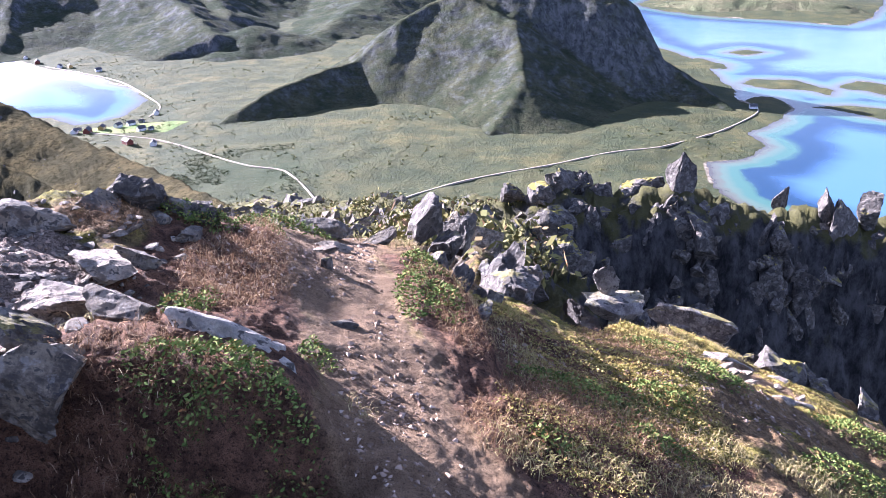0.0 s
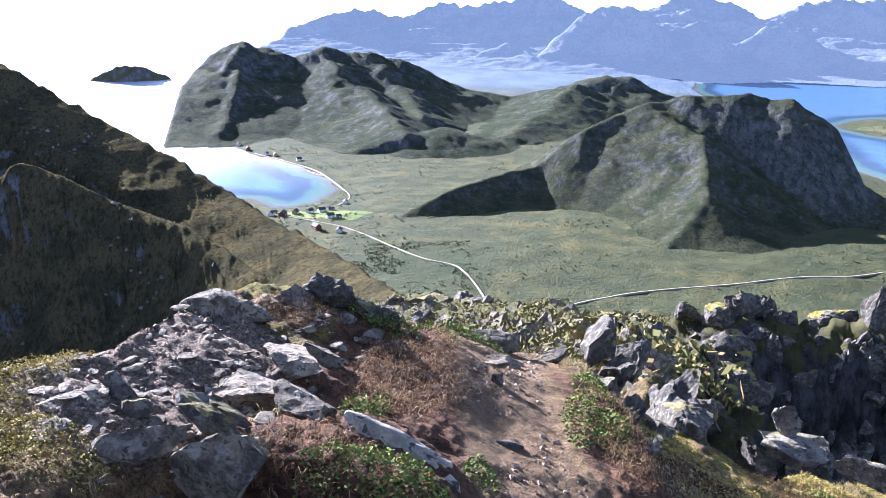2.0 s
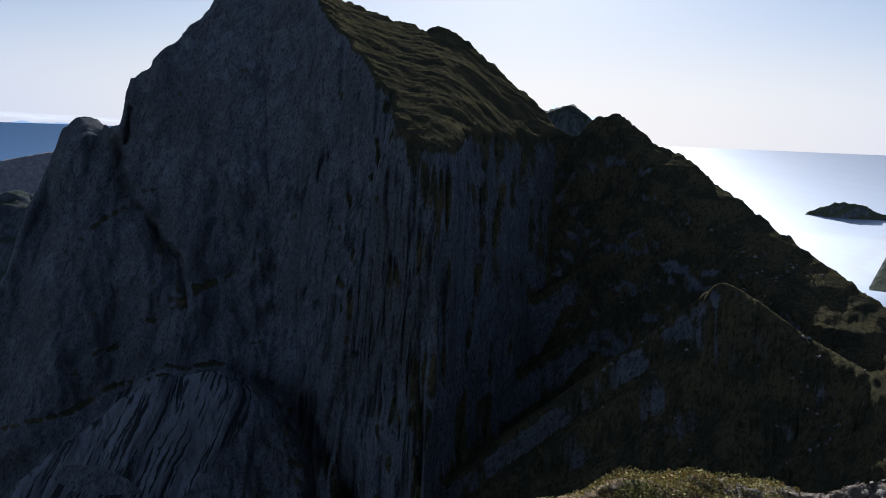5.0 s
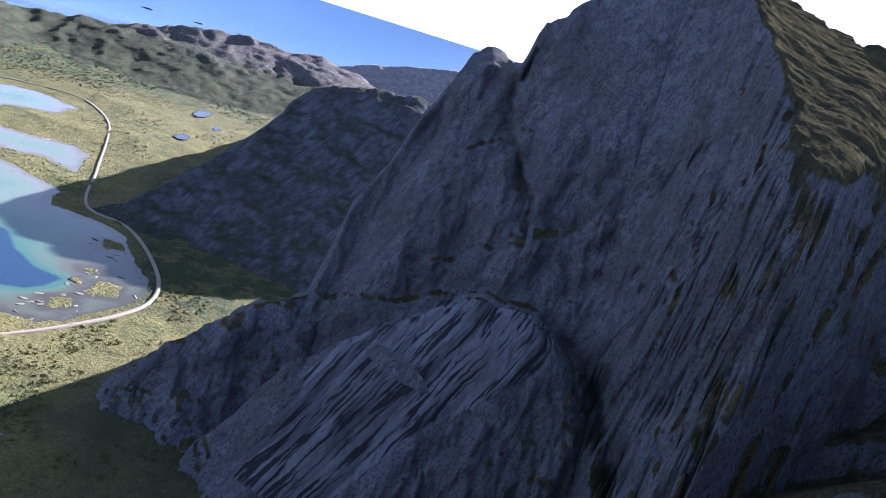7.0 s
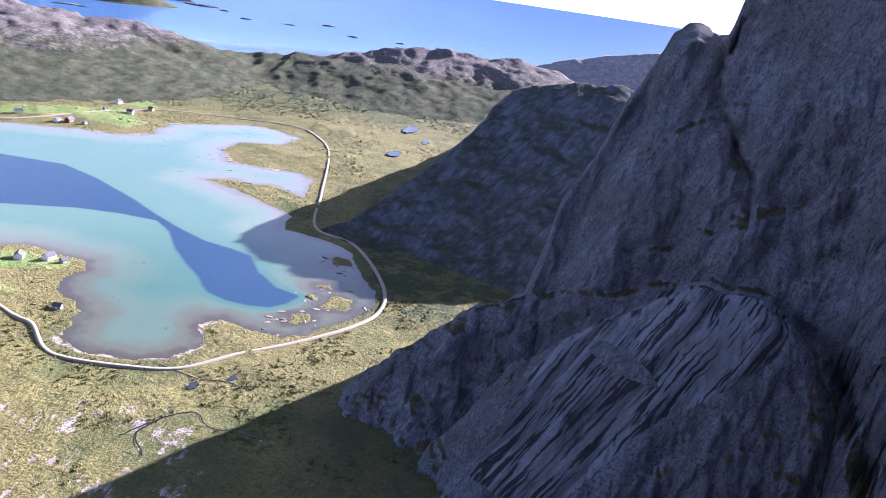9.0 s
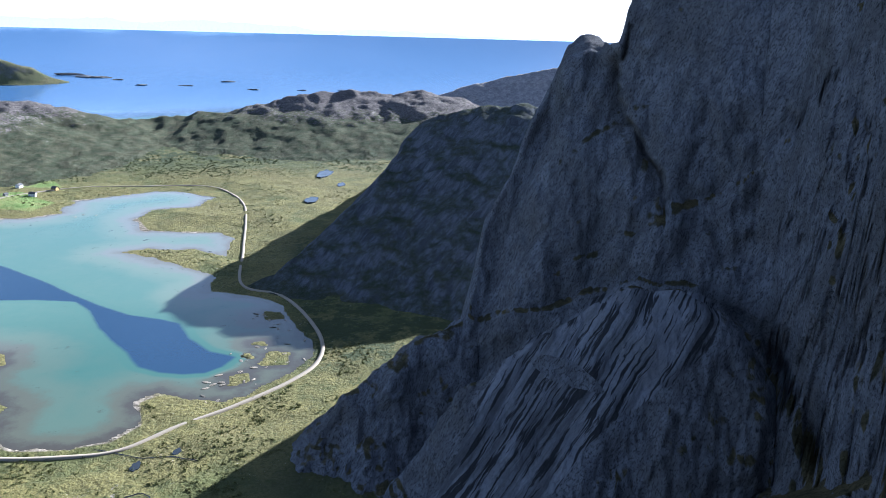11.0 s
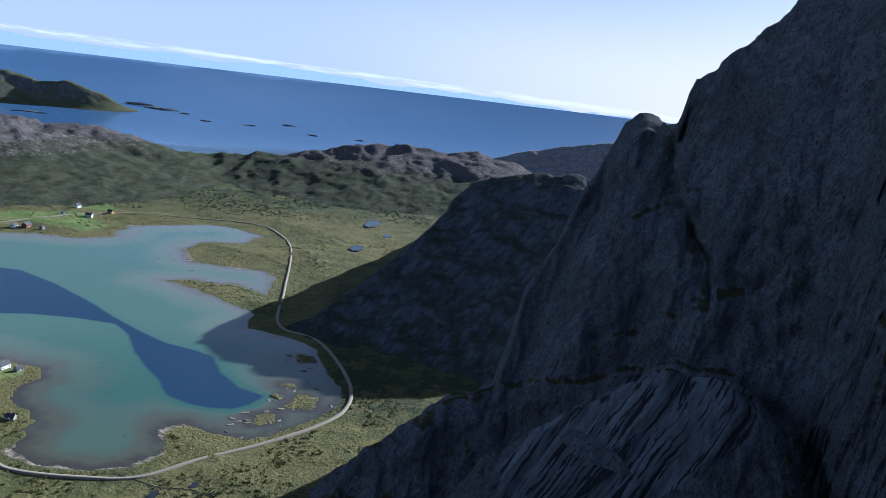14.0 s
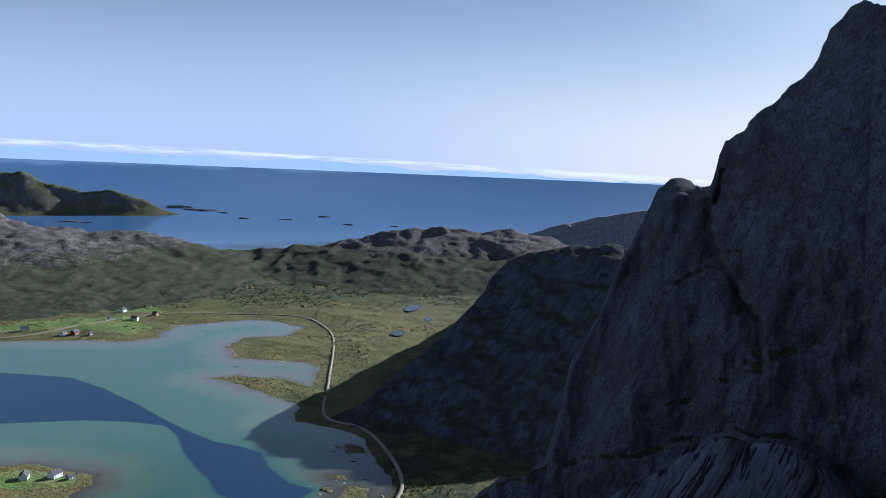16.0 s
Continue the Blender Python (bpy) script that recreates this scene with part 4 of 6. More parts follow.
mountain("skyline_range", (80, 135), 0.15, np.geomspace(44000, 60000, 60), [(crest([(133, 0.1), (126.1, 0.15), (123.1, 0.27), (119.8, 0.11), (115.4, 0.02), (112.2, 0.21), (110.0, -0.08), (107.0, 0.2), (101.7, 0.01), (97.9, -0.24), (95.6, -0.09), (90.2, -0.28), (84.6, -0.45), (81, -0.5)], (52000, 52000), (300, 0.5, 0.35)), 0.6)], HAZED_SKYLINE, 160, 2500, "faint blue mountains along the sea horizon", sunk=-700.0)


def bend(points, step):
    """A smooth line through rows of x, y (Catmull-Rom), with a point about every step metres."""
    p = np.array(points, float)
    p = np.vstack([2 * p[0] - p[1], p, 2 * p[-1] - p[-2]])
    out = []
    for a, b, c, d in zip(p, p[1:], p[2:], p[3:]):
        n = max(2, int(np.linalg.norm(c - b) / step))
        t = np.linspace(0, 1, n, endpoint=False)[:, None]
        out.append(0.5 * (2 * b + (c - a) * t + (2 * a - 5 * b + 4 * c - d) * t ** 2 + (3 * b - a - 3 * c + d) * t ** 3))
    return np.vstack(out + [p[-2:-1]])


def road(name, plan, width, label):
    line = bend([xy(a, r) for a, r in plan], 6.0)
    way = np.gradient(line, axis=0)
    side = np.stack([-way[:, 1], way[:, 0]], -1) / (np.linalg.norm(way, axis=1)[:, None] + 1e-9)
    z = ground_height(line[:, 0], line[:, 1])
    z = np.maximum(np.convolve(np.pad(z, 6, mode="edge"), np.ones(13) / 13, "valid"), 1.2) + 0.8
    p = np.stack([np.column_stack([line + side * width * k, z + dz]) for k, dz in ((-0.6, -1.6), (-0.5, 0), (0, 0.08), (0.5, 0), (0.6, -1.6))], 1)
    return tagged(sheet(name, p, ROAD), label, "road", kind="structure")


road("road", [(131, 830), (127.6, 763), (124.4, 685), (123.2, 666), (122.5, 622), (121.1, 603), (117.3, 586), (113.5, 581), (109.4, 607), (105.3, 634), (101.2, 677), (99.3, 719), (99.1, 777), (100.5, 861),
              (102.1, 920), (104.6, 964), (104.4, 1124), (104.2, 1391), (105.4, 1543), (107.4, 1599), (110.8, 1612), (115.7, 1598), (120.3, 1521), (123.7, 1469), (126.9, 1450), (135, 1400)], 3.4, "pale narrow road winding round the bay")
road("road_valley", [(7.5, 790), (8.4, 843), (9.5, 901), (10.3, 926), (12.8, 962), (16.0, 1058), (18.0, 1120), (20.0, 1156), (22, 1200)], 2.4, "pale road along the valley floor")
road("road_inlet", [(18.4, 1278), (17.6, 1339), (18.3, 1433), (19.9, 1582), (22.1, 1700), (24.0, 1800)], 2.2, "thin pale road beside the inlet")
road("road_sound", [(2.0, 800), (-0.3, 830), (-3.6, 873), (-9.2, 931), (-13.5, 997), (-16.8, 1039), (-19.7, 1113), (-22.6, 1256), (-22.3, 1315), (-21.5, 1344)], 2.4, "pale road under the lone mountain")


def stream(plan):
    line = bend([xy(a, r) for a, r in plan], 1.5)
    line = line + 2.2 * np.stack([fbm(np.column_stack([line, 0 * line[:, 0]]), 14, 3, seed=k) for k in (5, 6)], -1)
    way = np.gradient(line, axis=0)
    side = np.stack([-way[:, 1], way[:, 0]], -1) / (np.linalg.norm(way, axis=1)[:, None] + 1e-9)
    z = ground_height(line[:, 0], line[:, 1])
    wide = 0.45 + 0.5 * np.abs(fbm(np.column_stack([line, 0 * z]), 20, 2))[:, None]
    p = np.stack([np.column_stack([line + side * wide * k, z + 0.35]) for k in (-1, 0, 1)], 1)
    return tagged(sheet("stream", p, PEATY), "dark peaty brook winding through the bog", "stream", kind="structure")


k = Tree("peaty_water", 0.15, 0.5)
PEATY = k.color((0.018, 0.016, 0.012))
stream([(117.5, 480), (114.5, 500), (112.2, 508), (111.2, 487), (108.5, 482), (107.0, 470)])
stream([(115.8, 455), (116.4, 480), (114.8, 497)])
stream([(115.0, 590), (112.5, 566), (110.0, 552), (108.2, 540)])

# ---- the look-out: a worn ridge top ----
PATH_LINE = [(0.35, 1.2), (0.12, 2.2), (-0.1, 3.0), (-0.3, 3.9), (-0.5, 4.8), (-0.7, 5.6), (-0.85, 7.5)]


def gap(x, y, line):
    """Metres from a line."""
    best = np.full(np.shape(x), 1e3)
    for (x0, y0), (x1, y1) in zip(line, line[1:]):
        t = np.clip(((x - x0) * (x1 - x0) + (y - y0) * (y1 - y0)) / ((x1 - x0) ** 2 + (y1 - y0) ** 2), 0, 1)
        best = np.minimum(best, np.hypot(x - x0 - t * (x1 - x0), y - y0 - t * (y1 - y0)))
    return best


SPINE = [(-4, -25.0, 10), (-4, -23.2, 16), (-3, -21.9, 26), (2, -20.4, 42), (9, -20.1, 56), (12, -19.5, 78), (13.5, -19.6, 105)]
CRAG = [(6, -21.2, 56, 3, 0.4, 1.2), (0, -20.6, 52, 3, 0.4, 1.6), (-6, -20.0, 48, 3, 0.4, 2.0), (-10, -19.8, 46, 2, 0.5, 2.2), (-15, -19.2, 47, 2, 0.5, 2.4), (-18.5, -18.9, 47, 2, 0.5, 2.4), (-21, -19.4, 47.5, 2, 0.5, 2.4),
        (-24, -19.6, 48, 2, 0.5, 2.4), (-29, -19.2, 50, 2, 0.5, 2.4), (-40, -20, 55, 2, 0.5, 2)]


def brink(az):
    """How far the trodden top reaches, by azimuth."""
    return np.interp(az, [-180, -60, -40, -34, -28, -24, -20, -13.5, -8, -5, 0, 5, 8, 14, 19.4, 26.4, 30.5, 35, 42, 50, 57, 63, 70, 80, 95, 120, 180], [4, 5.5, 8, 9, 9.5, 9.2, 8.6, 6.2, 6.3, 6.5, 6.7, 6.3, 6.0, 5.7, 5.7, 5.2, 4.75, 4.1, 3.9, 3.4, 3.0, 2.6, 1.6, 1.0, 0.7, 0.7, 4])


def near_height(x, y):
    r = np.hypot(x, y)
    az = np.degrees(np.arctan2(-x, y))
    xc, yc = np.clip(x, -2.6, 9), np.clip(y, -4, 13)
    top = -1.96 - 0.269 * np.minimum(xc, 0) - 0.463 * np.maximum(xc, 0) - 0.084 * yc - 0.236 * np.maximum(yc - 5, 0)
    # the low rock step along the right side of the path
    step = np.interp(y, [3.4, 4.2, 5.2, 6.3, 7.5], [0.34, 0.36, 0.24, 0.10, 0.05])
    top = top - 0.16 * soft(x - step, -0.06, 0.10) * soft(y, 3.4, 4.2) * (1 - soft(x, 1.0, 2.0))
    top = top - 0.05 * (1 - soft(gap(x, y, PATH_LINE), 0.12, 0.5)) * soft(r, 0.8, 2)
    # the peat bank under the long white stone
    bank = (1 - soft(np.hypot((x + 0.95) / 0.7, (y - 2.9) / 0.6), 0.5, 1.0)) * soft(y, 2.5, 2.7)
    top = top + 0.20 * bank - 0.5 * soft(-y, -2.75, -2.45) * soft(x, -1.9, -1.5) * (1 - soft(x, -0.5, -0.1))
    edge = brink(az)
    past = np.maximum(r - edge, 0)
    # the mossy shoulder falls off gently before it breaks away
    gentle = 2.6 * soft(az, 34, 40) * (1 - soft(az, 58, 64))
    z = EYE + top - (1.5 + 1.7 * soft(-az, 17, 23) * (az > -60)) * np.maximum(past - gentle, 0) - 0.45 * np.minimum(past, gentle)
    spine = ridge(x, y, [(*s, 3.0 if s[2] < 30 else 7, 0.25, 1.7, 1.4) for s in SPINE], end=1.6)
    crag = ridge(x, y, CRAG, 1.6, 2.0)
    return np.maximum.reduce([z, spine, crag, EYE - 40 - 1.15 * r])


na, nr = np.meshgrid(np.concatenate([np.arange(-180, -45, 3), np.arange(-45, 80, 0.2), np.linspace(80, 180, 35)]),
                     np.concatenate([np.geomspace(0.02, 1.5, 36)[:-1], np.geomspace(1.5, 9, 340)[:-1], np.geomspace(9, 130, 260)[:-1], np.geomspace(130, 300, 20)]))
nx, ny = xy(na, nr)
near = np.stack([nx, ny, near_height(nx, ny)], -1)
n0 = normals(near)
far_part = np.clip((nr - 7) / 9, 0, 1)
lump = far_part * (0.95 * soft(nr, 9, 17) * fbm(near, 6.0, 7, 0.6, True, (1, 1, 0.45)) + 0.6 * fbm(near, 1.6, 5, 0.65, True))
tread = (0.10 * fbm(near, 0.9, 5) + 0.04 * fbm(near, 0.22, 4, 0.6) + 0.016 * fbm(near, 0.06, 3, 0.6)) * np.clip((nr - 0.6) / 1.5, 0, 1) * (1 - far_part) * (0.4 + 0.6 * soft(gap(nx, ny, PATH_LINE), 0.25, 0.6))
near = near + n0 * (lump + tread)[..., None]

g = gap(nx, ny, PATH_LINE) + 0.16 * fbm(near, 0.5, 4)
bare = (1 - soft(g, 0.26, 0.46)) * (nr < 9)
bare = np.maximum(bare, (1 - soft(np.hypot((nx - 2.85) / 0.7, (ny - 5.8) / 0.9), 0.6, 1.1)))
litter = soft(nx, -1.75, -1.45) * (1 - soft(nx + 0.8 * fbm(near, 0.7, 3), 1.0, 1.7)) * (1 - soft(ny, 5.2, 5.8)) * (1 - bare)
rubble = (1 - soft(np.hypot((nx + 2.05) / 0.75, (ny - 3.4) / 1.1), 0.6, 1.0)) * (1 - litter)
crag_part = np.clip((nr - 9) / 6, 0, 1)
crag_part = np.maximum(crag_part, np.clip((nr - brink(na) + 0.3) / 1.0, 0, 1) * (np.abs(na + 30) < 16))


def tex_near():
    t = Tree("ridge_earth", 0.95, 0.12)
    fine, mid, big = t.noise(55, 6, 0.7), t.noise(9, 6, 0.65), t.noise(1.6, 5, 0.6)
    moss = t.mix(t.step(mid, 0.35, 0.62), (0.13, 0.13, 0.026), (0.40, 0.34, 0.065))
    brown = t.mix(t.step(mid, 0.36, 0.64), (0.15, 0.095, 0.05), (0.40, 0.26, 0.125))
    moss = t.mix(t.step(big, 0.40, 0.52), moss, brown)
    moss = t.mix(t.step(t.noise(4.5, 6, 0.7), 0.58, 0.66), moss, (0.28, 0.25, 0.20))
    moss = t.mix(t.step(fine, 0.55, 0.35, 0, 0.7), moss, (0.03, 0.028, 0.012))
    earth = t.mix(t.step(mid, 0.3, 0.7), (0.20, 0.128, 0.072), (0.36, 0.245, 0.14))
    earth = t.mix(t.step(fine, 0.58, 0.72), earth, (0.46, 0.345, 0.235))
    earth = t.mix(t.step(fine, 0.46, 0.32, 0, 0.85), earth, (0.07, 0.043, 0.026))
    dead = t.mix(t.step(mid, 0.35, 0.65), (0.09, 0.048, 0.029), (0.28, 0.15, 0.085))
    dead = t.mix(t.step(fine, 0.5, 0.34, 0, 0.85), dead, (0.018, 0.01, 0.007))
    gravel = t.mix(t.step(fine, 0.35, 0.65), (0.12, 0.09, 0.066), (0.42, 0.33, 0.25))
    stone = t.mix(t.step(t.noise(1.1, 9, 0.75, squash=(1, 1, 0.5)), 0.36, 0.66), (0.018, 0.018, 0.018), (0.095, 0.092, 0.086))
    stone = t.mix(t.step(t.math("ADD", t.up(), t.math("MULTIPLY", t.math("SUBTRACT", t.noise(0.5, 7, 0.65), 0.5), 1.0)), 0.62, 0.90, 0, 0.85), stone, t.mix(mid, (0.035, 0.042, 0.012), (0.13, 0.115, 0.035)))
    c = t.mix(t.step(t.math("ADD", t.attr("rubble"), t.math("MULTIPLY", t.math("SUBTRACT", mid, 0.5), 0.5)), 0.3, 0.6), moss, gravel)
    c = t.mix(t.step(t.math("ADD", t.attr("litter"), t.math("MULTIPLY", t.math("SUBTRACT", mid, 0.5), 0.8)), 0.35, 0.6), c, dead)
    c = t.mix(t.attr("bare"), c, earth)
    c = t.mix(t.attr("crag"), c, stone)
    grit = t.noise(190, 4, 0.7)
    c = t.mix(t.math("MULTIPLY", t.step(grit, 0.52, 0.36, 0, 0.7), t.math("SUBTRACT", 1.0, t.attr("crag"))), c, (0.03, 0.022, 0.016))
    t.bump(t.math("ADD", t.math("ADD", mid, t.math("MULTIPLY", fine, 0.7)), t.math("MULTIPLY", grit, 0.25)), 1.0, 0.11)
    return t.color(c)


RIDGE_EARTH = tex_near()
tagged(sheet("ridge_top", near, RIDGE_EARTH, attrs=[("bare", bare), ("litter", litter), ("rubble", rubble), ("crag", crag_part)]),
       "stony mountain ridge with a worn earth path", "ridge", kind="structure")


# ---- rocks on the ridge ----
def stone_mat(name, dark, light, lichen, moss=0.0, unit=1.0):
    t = Tree(name, 0.9, 0.2)
    info = t.n.new("ShaderNodeObjectInfo").outputs["Random"]
    grain, mid, big = t.noise(70 / unit, 5, 0.7), t.noise(11 / unit, 7, 0.7), t.noise(3.5 / unit, 5, 0.6)
    c = t.mix(t.step(mid, 0.38, 0.62), dark, light)
    c = t.mix(t.math("MULTIPLY", info, 0.35), c, (0.15, 0.132, 0.115))
    c = t.mix(t.step(t.noise(16 / unit, 4, 0.55), 0.53, 0.60, 0, lichen), c, (0.36, 0.34, 0.29))
    c = t.mix(t.step(t.noise(22 / unit, 4, 0.6, distort=0.4), 0.56, 0.63, 0, 0.85), c, (0.035, 0.034, 0.032))
    if moss:
        c = t.mix(t.step(t.math("ADD", t.up(), t.math("MULTIPLY", t.math("SUBTRACT", big, 0.5), 1.6)), 0.85, 1.05, 0, moss), c, t.mix(grain, (0.16, 0.15, 0.02), (0.34, 0.28, 0.05)))
    c = t.mix(t.step(grain, 0.5, 0.3, 0, 0.4), c, (0.05, 0.05, 0.05))
    t.bump(t.math("ADD", mid, t.math("MULTIPLY", grain, 0.3)), 1.0, 0.045 * unit)
    return t.color(c)


GREY = stone_mat("grey_gneiss", (0.06, 0.05, 0.037), (0.24, 0.198, 0.135), 0.35)
PALE = stone_mat("pale_gneiss", (0.14, 0.118, 0.09), (0.42, 0.34, 0.232), 0.4)
DARKR = stone_mat("dark_lichened_gneiss", (0.038, 0.034, 0.028), (0.13, 0.115, 0.09), 0.32, 0.45)
WHITE = stone_mat("white_lichened_gneiss", (0.30, 0.275, 0.235), (0.64, 0.57, 0.45), 0.5)
MOSSY = stone_mat("mossy_gneiss", (0.06, 0.058, 0.055), (0.24, 0.225, 0.21), 0.5, 0.6)
BIGROCK = stone_mat("weathered_crag", (0.03, 0.027, 0.023), (0.125, 0.112, 0.09), 0.3, 0.85, 4.0)
BIGPALE = stone_mat("pale_crag", (0.11, 0.10, 0.09), (0.34, 0.315, 0.28), 0.5, 0.3, 2.5)


def rock_mesh(name, size, seed, mat, cuts=14, rough=0.10, detail=4, keen=0.62, taper=0.0):
    """A broken, faceted stone about its own middle; size: its three widths."""
    rs = np.random.RandomState(seed)
    bm = bmesh.new()
    bmesh.ops.create_icosphere(bm, subdivisions=detail, radius=1.0)
    v = np.array([p.co[:] for p in bm.verts])
    n = rs.normal(size=(cuts, 3))
    n /= np.linalg.norm(n, axis=1)[:, None]
    for k in range(cuts):
        v = v - n[k] * np.maximum(v @ n[k] - rs.uniform(keen - 0.24, keen + 0.12), 0)[:, None]
    # beds that break off at different lengths, then a rough skin
    bed = rs.normal(size=3) + (0, 0, 0.8)
    bed /= np.linalg.norm(bed)
    layer = np.floor((v @ bed) * 4.5 + 1.2 * fbm(v + seed, 0.8, 3)).astype(int)
    v = v * (1 + 0.55 * rough * (rs.rand(40)[layer % 40] - 0.5) * 2)[:, None]
    v = v * (1 + rough * (fbm(v + seed, 0.9, 5, 0.6, True) + 0.5 * fbm(v + seed, 0.25, 3, 0.6)))[:, None]
    v[:, :2] *= (1 - taper * np.clip(v[:, 2:] + 0.3, 0, 1.3))
    v = v / np.abs(v).max(axis=0) * np.asarray(size) / 2
    v = v + 0.025 * min(size) * np.stack([fbm(v / max(size) * 8 + seed + k, 1, 3) for k in range(3)], -1)
    for p, c in zip(bm.verts, v):
        p.co = c
    me = bpy.data.meshes.new(name)
    bm.to_mesh(me)
    bm.free()
    me.materials.append(mat)
    return me


def rock(name, at, size, seed, mat, turn=(0, 0, 0), label="", group="", cuts=14, rough=0.14, detail=4, keen=0.55, taper=0.0):
    ob = new(name, rock_mesh(name, size, seed, mat, cuts, rough, detail, keen, taper))
    z = at[2]
    if name == "boulder":
        # bedded in the ground
        ground = float(near_height(np.array([at[0]]), np.array([at[1]]))[0]) - EYE
        z = max(ground + 0.08 * size[2], min(z, ground + 0.3 * size[2]))
    ob.matrix_world = pose(at[0], at[1], EYE + z, *turn)
    return tagged(ob, label, "rock", group)


rock("white_stone", (-0.79, 3.06, -1.88), (0.68, 0.2, 0.24), 3, WHITE, (8, 24, -6), "long white lichened stone lying in the peat bank", keen=0.7)
rock("bank_boulder", (-1.43, 2.62, -1.72), (0.44, 0.34, 0.44), 11, GREY, (0, 12, 20), "angular grey boulder with yellow moss on top", cuts=10)
rock("boulder", (-1.80, 2.66, -1.71), (0.38, 0.24, 0.26), 12, GREY, (0, -25, 15), "leaning grey boulder beside the rubble", cuts=10)
rock("boulder", (-1.56, 2.92, -1.66), (0.44, 0.24, 0.22), 13, DARKR, (5, 10, -12), "dark low slab of gneiss in the rubble", cuts=9)
rock("boulder", (-1.29, 3.20, -1.80), (0.37, 0.30, 0.30), 14, GREY, (0, 5, -10), "rounded grey boulder spotted with lichen", cuts=12)
rock("boulder", (-1.60, 3.42, -1.83), (0.46, 0.30, 0.18), 15, PALE, (-6, 4, 12), "pale slab half sunk in the gravel", cuts=10)
rock("boulder", (-1.58, 3.86, -1.92), (0.46, 0.34, 0.20), 16, PALE, (-8, 6, -10), "pale broad slab edged with moss", cuts=10)
rock("boulder", (-1.55, 4.12, -1.92), (0.34, 0.22, 0.16), 17, GREY, (0, 4, 5), "flat grey slab on the path's edge", cuts=9)
rock("boulder", (-1.74, 4.98, -1.93), (0.54, 0.36, 0.42), 18, DARKR, (0, 6, 8), "large dark boulder with a shadowed hollow", cuts=9)
rock("boulder", (-1.48, 5.02, -1.98), (0.28, 0.26, 0.30), 38, DARKR, (0, 6, -8), "dark boulder beside the hollow", cuts=9)
rock("boulder", (-2.12, 4.26, -1.74), (0.66, 0.40, 0.28), 19, GREY, (-4, 3, 15), "broad grey slab at the brink", cuts=8)
rock("boulder", (-1.36, 4.98, -1.7), (0.26, 0.2, 0.2), 40, DARKR, (0, 8, 10), "dark stone at the brink beside green heath", cuts=8)
rock("boulder", (-1.95, 4.75, -1.7), (0.3, 0.2, 0.16), 41, GREY, (0, 4, 30), "low grey stone beside the hollow", cuts=8)
rock("boulder", (-2.20, 2.82, -1.64), (0.30, 0.20, 0.07), 21, PALE, (3, 14, 20), "flat pale slab among brown moss", cuts=8)
rock("boulder", (-2.08, 3.02, -1.62), (0.17, 0.15, 0.15), 22, DARKR, (0, 10, 8), "dark squared stone in the rubble", cuts=6)
rock("boulder", (-1.96, 2.92, -1.66), (0.22, 0.15, 0.11), 23, DARKR, (0, 8, -20), "dark low stone in the rubble", cuts=8)
rock("boulder", (-1.37, 4.62, -2.00), (0.20, 0.15, 0.14), 25, GREY, (0, 0, 30), "small grey stone on the peat", cuts=8)
rock("boulder", (-1.60, 4.80, -1.98), (0.18, 0.14, 0.12), 26, GREY, (0, 0, 70), "small grey stone at the path's edge", cuts=8)
rock("boulder", (-0.58, 4.75, -2.22), (0.11, 0.09, 0.11), 27, DARKR, (0, 20, 30), "dark loose stone on the path", cuts=9)
rock("boulder", (-0.66, 5.10, -2.31), (0.20, 0.10, 0.07), 28, GREY, (0, 5, -15), "flat stone bedded in the path", cuts=7)
rock("boulder", (-0.40, 3.95, -2.24), (0.20, 0.11, 0.09), 29, DARKR, (0, 10, -5), "dark stone bedded in the path", cuts=7)
rock("boulder", (-0.65, 5.45, -2.40), (0.34, 0.14, 0.06), 30, PALE, (0, 10, -10), "pale flat step stone in the path", cuts=7)
rock("boulder", (-0.80, 5.95, -2.42), (0.50, 0.22, 0.16), 31, GREY, (0, 8, 20), "grey ledge at the head of the path", cuts=8)
rock("boulder", (-0.35, 6.05, -2.52), (0.44, 0.20, 0.14), 32, GREY, (0, -12, 25), "grey ledge beside yellow grass", cuts=8)
# the jagged rib right of the path
for k, (at, size, turn) in enumerate([((0.02, 6.25, -2.70), (0.34, 0.36, 0.50), (-8, 12, 20)), ((0.18, 6.0, -2.80), (0.26, 0.3, 0.42), (0, 20, -15)), ((0.12, 5.55, -2.78), (0.24, 0.36, 0.40), (0, 25, 10)),
                                      ((0.22, 5.1, -2.76), (0.20, 0.36, 0.40), (6, 30, 5)), ((0.33, 4.72, -2.78), (0.16, 0.3, 0.34), (0, 32, -10)), ((0.30, 6.6, -2.9), (0.4, 0.5, 0.7), (0, 10, 40)),
                                      ((0.45, 5.6, -3.0), (0.3, 0.6, 0.5), (0, 38, 8)), ((0.75, 6.6, -3.35), (0.5, 0.9, 0.7), (8, 38, 10)), ((1.0, 7.5, -3.75), (0.45, 0.7, 0.6), (0, 40, -10))]):
    rock("rib_rock", (at[0], at[1], at[2] + (0.16 if k < 5 else 0.05)), size if k < 5 else tuple(0.75 * v for v in size), 50 + k, DARKR, turn, "jagged dark rock of the rib beside the path", "rocks of the rib", cuts=10, rough=0.16, keen=0.55)
